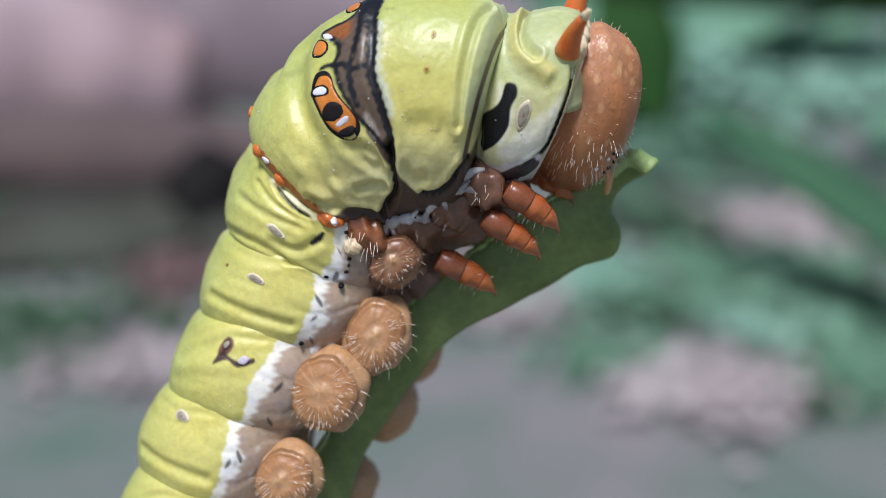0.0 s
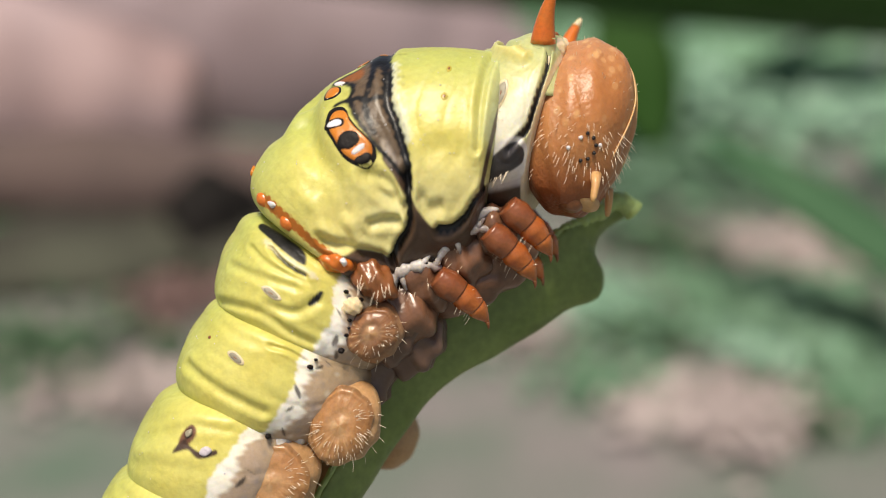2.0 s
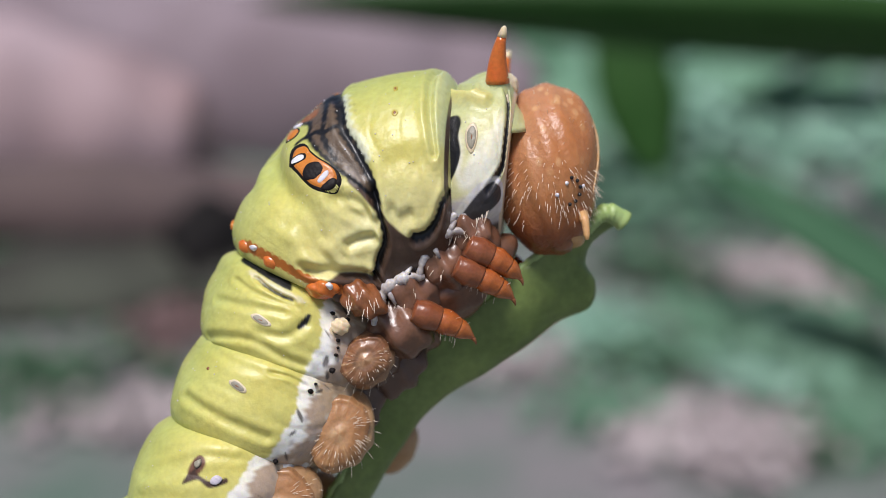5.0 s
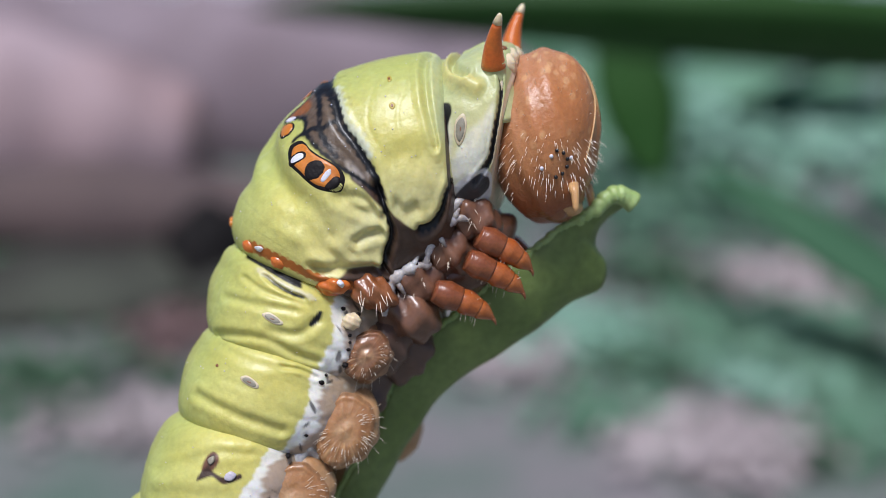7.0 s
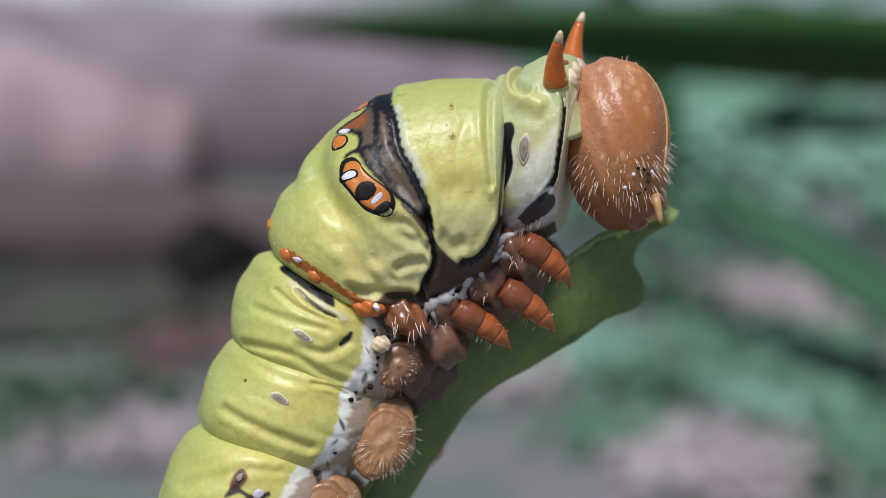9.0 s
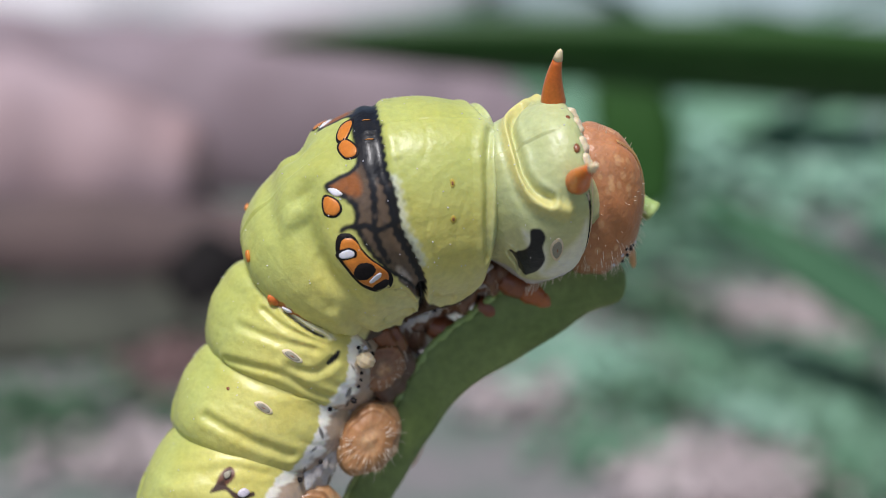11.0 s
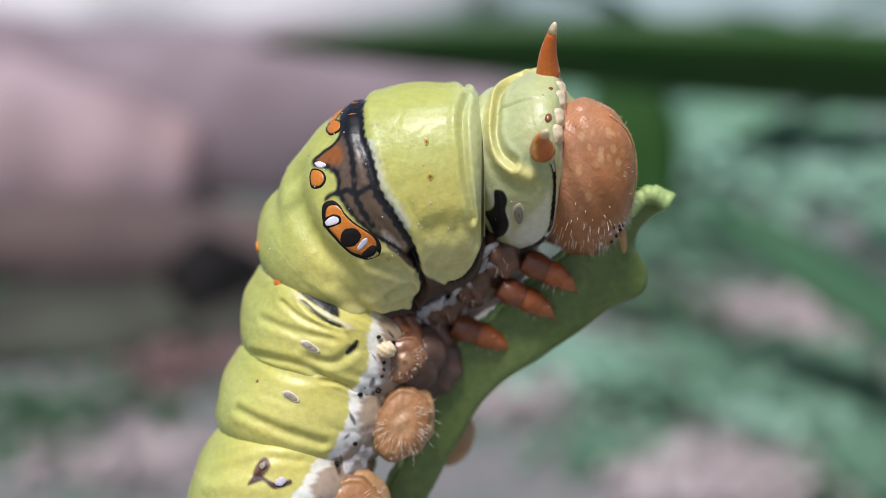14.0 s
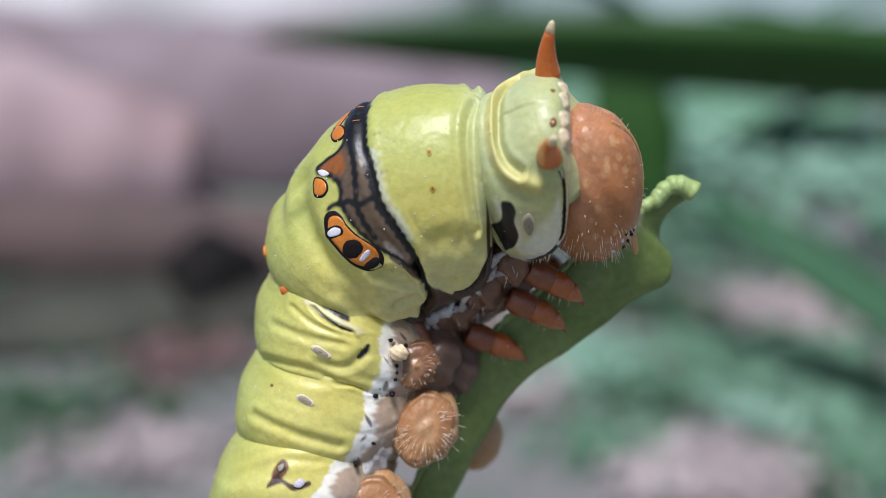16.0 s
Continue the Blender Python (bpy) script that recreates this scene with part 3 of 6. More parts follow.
def ball(nu, nv, rx, ry, rz):
    v = []
    for i in range(nu):
        a = math.pi * (i + 0.5) / nu
        for j in range(nv):
            b = 2 * math.pi * j / nv
            v.append((rx * math.sin(a) * math.cos(b), ry * math.sin(a) * math.sin(b), rz * math.cos(a)))
    return np.array(v), grid_faces(nu, nv) + [tuple(range(nv))[::-1], tuple(range((nu - 1) * nv, nu * nv))]


def lump(name, piece, place, size, material, label="", rough=0.05, turn=(0, 0, 0), parent=None, detail=(22, 32)):
    """A rounded, slightly uneven knob at a place of the plan."""
    v, f = ball(*detail, *size)
    n = v / np.linalg.norm(v, axis=1)[:, None]
    k = 1 + rough * (np.sin(n[:, 0] * 5 + place[0]) * np.sin(n[:, 1] * 6 + 1) + 0.6 * np.sin(n[:, 2] * 9 + n[:, 0] * 4 + place[2]))
    v = v * k[:, None]
    c = CENTRE[piece]
    at = pose(*(U * (a - b) for a, b in zip(place, c)), *turn)
    return part(name, mesh_of(name, v * U, f, material), parent or PIECES[piece], label, at)


def tube(path, radii, sides=8):
    """A closed tapering tube along a path."""
    path = np.asarray(path, float)
    verts = []
    for k, p in enumerate(path):
        d = path[min(k + 1, len(path) - 1)] - path[max(k - 1, 0)]
        d /= np.linalg.norm(d) + 1e-12
        a = np.cross(d, (0.3, 1, 0.2))
        a /= np.linalg.norm(a) + 1e-12
        b = np.cross(d, a)
        verts += [p + radii[k] * (a * math.cos(t) + b * math.sin(t)) for t in np.linspace(0, 2 * math.pi, sides, endpoint=False)]
    n = len(path)
    return np.array(verts), grid_faces(n, sides) + [tuple(range(sides))[::-1], tuple(range((n - 1) * sides, n * sides))]


def bristles(name, parent, roots, ways, lengths, radius=1.0, label="short pale bristles", material=None):
    """Many fine bent hairs as one mesh, in units of the plan."""
    verts, faces = [], []
    for p, w, l in zip(roots, ways, lengths):
        p, w = np.array(p, float), np.array(w, float)
        w /= np.linalg.norm(w) + 1e-9
        bend = np.array([random.uniform(-0.2, 0.2), random.uniform(-0.2, 0.2), random.uniform(-0.35, 0.05)]) * l
        v, f = tube([p - w * 2, p + w * l * 0.5 + bend * 0.3, p + w * l + bend], [radius, radius * 0.75, radius * 0.25], 4)
        faces += [tuple(i + len(verts) for i in q) for q in f]
        verts += list(v)
    return part(name, mesh_of(name, np.array(verts) * U, faces, material or HAIR, False), parent, label)


caterpillar = tagged(new("caterpillar"), "plump yellow-green swallowtail caterpillar gripping a leaf edge", "caterpillar")
caterpillar.matrix_basis = VIEW @ pose(*(U * a for a in CENTRE["a3"]))
PIECES = {}
PIECES["thorax"] = segment("thorax", "thorax", 330, 560, "swollen yellow-green thorax with a dark band")
PIECES["t1"] = segment("collar_segment", "t1", 150, 400, "pale green collar with black rim")
for k in range(1, 7):
    PIECES["a%d" % k] = segment("abdomen_segment", "a%d" % k, 110, 360, "yellow-green body ring with a white lower edge")

# eyespots, dots and breathing holes
blot("eyespot_rim", "thorax", EYE, INK_FLAT, 0.8, 1.0)
blot("eyespot", "thorax", EYE, EYE_ORANGE, 1.5, 0.84, "orange eyespot")
blot("eyespot_pupil", "thorax", PUPIL, INK_FLAT, 2.1, 1.04)
blot("eyespot_pupil", "thorax", PUPIL_LOW, INK_FLAT, 2.1, 1.0)
blot("eyespot_bar", "thorax", PUPIL_WHITE, CHALK, 2.5, 0.85)
blot("eyespot_bar_rim", "thorax", EYE_WHITE, INK_FLAT, 1.9, 1.12)
blot("eyespot_bar", "thorax", EYE_WHITE, CHALK, 2.4, 0.82)
for outline in (DOT_A, DOT_B, DOT_C):
    blot("orange_dot_rim", "thorax", outline, INK_FLAT, 0.8, 1.12)
    blot("orange_dot", "thorax", outline, EYE_ORANGE, 1.6, 0.9)
blot("white_fleck", "thorax", DOT_A_WHITE, CHALK, 1.8)
for outline in (SPOT_HI, SPOT_LO):
    blot("pale_ring", "thorax", outline, GOLD, 1.0, 1.25)
    blot("dark_pore", "thorax", outline, RUST_MAT, 1.6, 0.6)
blot("white_fleck", "thorax", STRIPE_WHITE, CHALK, 4.0)
blot("white_fleck", "thorax", STRIPE_WHITE_LOW, CHALK, 16.0)
blot("orange_dot", "thorax", BACK_DOT, EYE_ORANGE, 4.0)
for piece, outline in (("t1", T1_SPIR), ("a1", A1_SPIR), ("a2", A2_SPIR), ("a4", A4_SPIR), ("a5", A2_SPIR), ("a6", A2_SPIR)):
    blot("spiracle_rim", piece, outline, CREAM, 1.5, 1.12 if piece != "t1" else 1.6)
    blot("spiracle", piece, outline, SPIRACLE, 2.2, 0.86 if piece != "t1" else 1.25)
    blot("spiracle_slit", piece, [(m[0] * 0.35 + c[0] * 0.65, m[1] * 0.6 + c[1] * 0.4) for m in outline for c in [np.mean(outline, 0)]], RUST_MAT, 2.7, 0.5)
blot("grey_fleck", "a3", A3_GREY, SPIRACLE, 3.0)
blot("grey_fleck", "a3", A3_GREY_LOW, LILAC, 4.0, 1.15)
blot("dark_pore", "a2", A2_DOT, RUST_MAT, 1.5, 0.8)

# tiny pale grains scattered over the back and flanks
for piece, count in (("thorax", 110), ("t1", 26), ("a1", 30), ("a2", 30), ("a3", 30), ("a4", 20)):
    verts, faces = [], []
    for _ in range(count):
        s, d, r = random.uniform(1.2, len(RINGS[piece]) - 2.2), random.uniform(-105, 105), random.uniform(0.6, 1.3)
        p = skin_at(piece, np.array([s]), np.array([radians(d)]), 0.8)[0]
        v, f = ball(4, 6, r, r, r)
        faces += [tuple(i + len(verts) for i in q) for q in f]
        verts += list(v + p)
    part("speckle", mesh_of("speckle", local(piece, np.array(verts)), faces, CHALK), PIECES[piece], "tiny white grains on the skin")

# side tubercles between thorax and legs
for y in (-1, 1):
    lump("tubercle", "thorax", (-182, y * 132, -58), (30, 24, 18), ORANGE, "glossy orange tubercle", 0.09)
    lump("tubercle", "thorax", (-118, y * 114, -72), (44, 28, 27), RUST_MAT, "brown tubercle with hairs", 0.13, (0, 25, 0))
    wart = lump("wart", "a1", (-150, y * 132, -116), (16, 14, 14), CREAM, "small white wart", 0.08)
    # hip plates, each with a pale crescent
    for k, (x, z, r) in enumerate(((-54, -52, 46), (-2, 0, 43), (48, 52, 38))):
        lump("hip_plate", "thorax", (x, y * 50, z), (r * 1.25, 46, r), BELLY_MAT, "translucent grey-brown hip plate", 0.13, (0, 40, 0))
        arc = [(x + (r + 3) * 0.92 * math.cos(a), y * (46 + 34 + 10 * math.sin(2.2 * (a - 1.9))), z + (r * 0.80 + 4) * math.sin(a)) for a in np.linspace(1.75, 3.5, 12)]
        v, f = tube(arc, [3 + 5.5 * math.sin(math.pi * (i + 0.6) / 12.5) for i in range(12)], 10)
        part("pale_crescent", mesh_of("pale_crescent", local("thorax", v), f, PALE_MAT), PIECES["thorax"], "pale grey crescent fold")
        roots = [(x + r * random.uniform(-0.6, 0.6) - CENTRE["thorax"][0], y * (46 + 42), z + r * random.uniform(-0.6, 0.4) - CENTRE["thorax"][2]) for _ in range(9)]
        bristles("bristles", PIECES["thorax"], roots, [(random.uniform(-0.4, 0.6), y * 0.8, -0.8) for _ in roots], [random.uniform(8, 17) for _ in roots], 0.6)
    roots = [(-118 - CENTRE["thorax"][0] + random.uniform(-26, 30), y * (118 + 28), -72 - CENTRE["thorax"][2] + random.uniform(-24, 10)) for _ in range(12)]
    bristles("bristles", PIECES["thorax"], roots, [(random.uniform(-0.2, 0.5), y * 0.6, -0.9) for _ in roots], [random.uniform(12, 24) for _ in roots], 0.7)
    lump("belly_fold", "thorax", (-70, y * 40, -110), (64, 60, 54), BELLY_MAT, "soft brown belly fold", 0.1, (0, 30, 0))
    lump("belly_fold", "a1", (-92, y * 44, -150), (48, 60, 62), FOLD_MAT, "soft greyish belly fold", 0.1, (0, 20, 0))
    lump("belly_fold", "a1", (-70, y * 24, -162), (62, 34, 62), FOLD_MAT, "soft greyish belly fold", 0.12, (0, 25, 0))
    lump("belly_fold", "a2", (-146, y * 22, -254), (54, 30, 72), FOLD_MAT, "soft greyish belly fold", 0.12, (0, 25, 0))
    for x, z in ((-326, 5), (-272, -20), (-225, -36)):
        p = np.array((x, 0, z), float)
        lump("tubercle", "thorax", (x, y * (116 if x < -300 else 140 if x < -250 else 140), z), (15, 9, 11), ORANGE, "small orange tubercle", 0.06, (0, 25, 0), detail=(12, 16))
    for dx, dz, g in ((0, 0, 1.0), (-70, -80, 1.15)):
        arch = catmull(np.linspace(0, 5, 34), [(-34 + dx, y * 86, -34 + dz), (-27 + dx, y * 92, -4 + dz), (-20 + dx, y * 94, 20 + dz), (0 + dx, y * 95, 40 + dz), (24 + dx, y * 92, 50 + dz), (46 + dx, y * 82, 52 + dz)])
        thick = [g * (2.0 + 6.8 * math.sin(math.pi * (i + 0.8) / 35) ** 0.6) * (1 + 0.22 * math.sin(i * 0.9 + dx) + 0.14 * math.sin(i * 2.1 + 1)) for i in range(34)]
        v, f = tube(arch, thick, 14)
        part("side_plate", mesh_of("side_plate", local("thorax", v), f, PALE_MAT), PIECES["thorax"], "pale grey arched side plate")
        for i, dp, dq in ((9, -20, 12), (16, 15, -26), (24, 10, 20)):
            fork = [arch[i], arch[i] + np.array((dp * 0.5, y * 3, dq * 0.5)), arch[i] + np.array((dp, -y * 2, dq))]
            v, f = tube(fork, [6.5, 5, 2], 8)
            part("fork", mesh_of("fork", local("thorax", v), f, PALE_MAT), PIECES["thorax"])
        for i in (4, 12, 20, 27):
            p = arch[i] + np.array((random.uniform(-8, 8), y * (thick[i] - 1), random.uniform(-5, 5)))
            v, f = ball(6, 8, 3.2, 1.6, 2.4)
            part("dark_fleck", mesh_of("dark_fleck", local("thorax", v + p), f, INK_FLAT), PIECES["thorax"])
    # collar plate under the spiracle with its hairs
    plate = lump("collar_plate", "t1", (62, y * 104, 96), (46, 22, 16), PALE_MAT, "grey collar plate with white hairs", 0.05, (0, -38, 0))
    roots = [(62 + 36 * a - CENTRE["t1"][0], y * 116, 96 + 28 * a - 12 - CENTRE["t1"][2]) for a in np.linspace(-0.9, 0.9, 16)]
    bristles("bristles", PIECES["t1"], roots, [(random.uniform(-0.3, 0.1), y * 0.4, -1) for _ in roots], [random.uniform(12, 26) for _ in roots], 1.0)

lump("belly_fold", "thorax", (22, 0, -34), (112, 54, 50), BELLY_MAT, "soft brown belly between the hips", 0.1, (0, -43, 0))

# horns and the knobs between them
for y in (-1, 1):
    base, tip = np.array((97, y * 78, 310.0)), np.array((106, y * 112, 404.0))
    k = np.linspace(0, 1, 14)
    path = [base + (tip - base) * f + np.array((-5, 0, 0)) * math.sin(f * 3.1) for f in k]
    rad = [18 * (1 - a) ** 0.9 + 4.2 for a in k]
    v, f = tube(path[1:12], rad[1:12], 24)
    horn = part("horn", mesh_of("horn", local("t1", v), f, ORANGE), PIECES["t1"], "orange horn with a pale tip")
    v, f = tube(path[11:] + [tip + (tip - base) * 0.03], [rad[11] + 0.6, rad[12] + 0.4, rad[13], 1.5], 16)
    part("horn_tip", mesh_of("horn_tip", local("t1", v), f, CREAM), PIECES["t1"])
    foot = np.linspace(-0.62, 0.2, 12)
    v, f = tube([base + (tip - base) * a for a in foot], [rad[3] - 1.5 + 50 * ((0.2 - a) / 0.82) ** 1.7 for a in foot], 28)
    part("horn_base", mesh_of("horn_base", local("t1", v), f, HORN_BASE), PIECES["t1"], "pale green cone under the horn")
    lump("collar_lobe", "t1", (110, y * 74, 266), (17, 26, 42), CREAM, "cream lobe below the horn", 0.07)
for y, r in ((-47, 19), (-20, 23), (16, 22), (44, 18)):
    lump("collar_knob", "t1", (114, y, 325 - abs(y) * 0.25), (15, r, 21), CREAM, "cream knob between the horns", 0.08)
for y in (-34, -6, 22):
    lump("dark_fleck", "t1", (103, y, 342), (6, 9, 5), RUST_MAT, "", 0.1, detail=(8, 10))
    lump("collar_knob", "t1", (93, y + 2, 335), (10, 15, 9), CREAM, "cream knob between the horns", 0.08, detail=(12, 16))

# ---------------- head ----------------
HEAD_SIZE = np.array((88, 114, 150))


def head_form(p):
    """The head's barrel form: broad below, narrower and sloping at the crown."""
    h = p[..., 2] / 150
    p = p.copy()
    p[..., 0] = p[..., 0] * (1 + 0.13 * h ** 2) - 8.4 * h ** 2 * np.sign(h)
    p[..., 1] = p[..., 1] * np.where(h < 0, 1 + 0.10 * h ** 2, 1 - 0.13 * h + 0.05 * h ** 2)
    return p


v, f = ball(170, 250, *HEAD_SIZE)
n = v / HEAD_SIZE
groove = np.exp(-(v[:, 1] / 11) ** 2) * smooth(n[:, 0] + 0.6 * n[:, 2], 0.1, 0.5)
v = v * (1 - 0.035 * groove + 0.02 * np.sin(n[:, 1] * 7) * np.sin(n[:, 2] * 5 + 1) + 0.012 * np.sin(n[:, 0] * 13 + n[:, 2] * 9) + 0.003 * np.sin(n[:, 0] * 61 + 3) * np.sin(n[:, 1] * 57) * np.sin(n[:, 2] * 66))[:, None]
v = head_form(v)
random.seed(5)
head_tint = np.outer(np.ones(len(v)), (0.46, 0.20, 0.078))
# paler crown and rear: partly own colour, partly light painted into the tint
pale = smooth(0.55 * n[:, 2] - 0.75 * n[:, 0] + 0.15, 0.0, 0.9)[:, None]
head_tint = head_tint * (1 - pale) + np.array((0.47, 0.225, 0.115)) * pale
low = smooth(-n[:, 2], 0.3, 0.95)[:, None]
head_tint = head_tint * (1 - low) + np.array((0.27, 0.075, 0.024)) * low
for k in range(64):
    a, b, r = radians(random.uniform(18, 112)) * (1 if k % 2 else -1), radians(random.uniform(-12, 66)), random.uniform(0.05, 0.085)
    p = np.array((math.cos(b) * math.cos(a), math.cos(b) * math.sin(a), math.sin(b)))
    w = (1 - smooth(np.linalg.norm((n - p) * np.array((1, 1, 1.15)), axis=1), r * 0.55, r))[:, None] * random.uniform(0.3, 0.62)
    head_tint = head_tint * (1 - w) + np.array((0.66, 0.40, 0.20)) * w
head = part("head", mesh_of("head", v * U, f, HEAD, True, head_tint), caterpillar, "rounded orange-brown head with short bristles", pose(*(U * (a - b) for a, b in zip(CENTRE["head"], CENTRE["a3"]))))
PIECES["head"] = head


def on_head(a, b, out=0.0):
    """A place on the head: a degrees round from straight ahead (near side positive), b degrees up."""
    d = np.array((math.cos(radians(b)) * math.cos(radians(a)), -math.cos(radians(b)) * math.sin(radians(a)), math.sin(radians(b))))
    return head_form(d / np.linalg.norm(d / HEAD_SIZE)) + d * out, d


random.seed(5)
for side in (1, -1):
    # six simple eyes in an arc
    for k in range(6):
        p, d = on_head(side * (62 + 9 * math.cos(k * 0.75 + 1.2)), -20 + 6.5 * math.sin(k * 0.75 + 1.2) - 2 * k, 0)
        v, f = ball(8, 10, 3.4, 3.4, 3.4)
        part("simple_eye", mesh_of("simple_eye", (v + p) * U, f, INK), head, "glossy black simple eye")
    for a, b in ((70, -19), (50, -20), (78, -29)):
        p, d = on_head(side * a, b, 0)
        v, f = ball(8, 10, 3.6, 3.6, 3.6)
        part("pale_wart", mesh_of("pale_wart", (v + p) * U, f, CHALK), head)
    # forked suture, antenna and jaw
    line = [on_head(side * 3, 76, 0.2)[0], on_head(side * 3, 62, 0.4)[0], on_head(side * 4, 45, 0.5)[0], on_head(side * 9, 30, 0.5)[0], on_head(side * 17, 10, 0.5)[0], on_head(side * 24, -12, 0.5)[0], on_head(side * 28, -32, 0.5)[0]]
    line = catmull(np.linspace(0, 6, 30), line)
    v, f = tube(line, [1.0 + 0.8 * math.sin(math.pi * i / 29) for i in range(30)], 8)
    part("suture", mesh_of("suture", v * U, f, HEAD_PALE), head, "pale forked seam of the head")
    p, d = on_head(side * 40, -46, -4)
    v, f = tube([p, p + np.array((7, -side * 6, -14)), p + np.array((11, -side * 9, -36)), p + np.array((12, -side * 10, -44))], [11, 7, 5.5, 3], 12)
    part("antenna", mesh_of("antenna", v * U, f, HEAD_PALE), head, "short pale antenna")
    v, f = ball(16, 20, 24, 26, 20)
    part("mandible", mesh_of("mandible", (v + np.array((30, -side * 22, -126))) * U, f, RUST_MAT), head, "dark brown jaw")
    roots, ways, lengths = [], [], []
    for _ in range(190):
        a, b = side * random.uniform(5, 150), random.choice((random.uniform(-55, -12), random.uniform(-40, 0), random.uniform(-20, 80)))
        p, d = on_head(a, b, -1)
        roots.append(p), ways.append(d + np.array((0, 0, -0.5 if b < 0 else 0.1))), lengths.append(random.uniform(8, 18) if b < 0 else random.uniform(4, 10))
    bristles("bristles", head, roots, ways, lengths, 0.5)
v, f = ball(14, 20, 22, 40, 16)
part("upper_lip", mesh_of("upper_lip", (v + np.array((50, 0, -118))) * U, f, HEAD_PALE), head, "pale upper lip")

# ---------------- legs ----------------
LEGS = []


def leg(hip, size, pair):
    """A glossy leg of three rings that reaches along its own x axis from its hip, with a dark hooked claw."""
    rings = ((-0.26, 0.20, 22, 24.5, 21.5), (0.14, 0.56, 21, 22.5, 18), (0.50, 0.90, 17.2, 14.5, 3.5))
    ob = None
    for k, (a, b, r0, r1, r2) in enumerate(rings):
        u = np.linspace(0, 1, 18)
        path = [(size * (a + (b - a) * q), 0, 5 * math.sin((a + (b - a) * q) * 3.0)) for q in u]
        rad = catmull(u * 4, [(r0 * 0.86,), (r0,), (r1,), ((r1 + r2) / 2,), (r2,)])[:, 0]
        v, f = tube(path, rad, 24)
        me = mesh_of("leg", v * U, f, COXA_MAT if k == 0 else LEG_MAT)
        if ob is None:
            ob = part("leg", me, caterpillar, "short glossy orange jointed leg")
        else:
            part("leg_joint", me, ob, "glossy orange leg joint")
    v, f = tube([(size * 0.86, 0, 2.2), (size * 0.92, 0, 0.5), (size * 0.97, 0, -2.5), (size * 1.0, 0, -6)], [4.6, 3.6, 2.3, 0.8], 10)
    part("claw", mesh_of("claw", v * U, f, RUST_MAT), ob, "dark hooked claw")
    roots = [(size * random.uniform(0.0, 0.75), random.uniform(-14, 14), random.choice((-1, 1)) * random.uniform(12, 17)) for _ in range(16)]
    bristles("bristles", ob, roots, [(0.5, random.uniform(-0.5, 0.5), r[2] / 14) for r in roots], [random.uniform(7, 13) for _ in roots], 0.45)
    LEGS.append((ob, hip, pair))


for y in (-1, 1):
    leg((84, y * 84, 26), 94, 0)
    leg((60, y * 88, -28), 98, 1)
    leg((-4, y * 90, -98), 98, 2)


PROLEGS = []


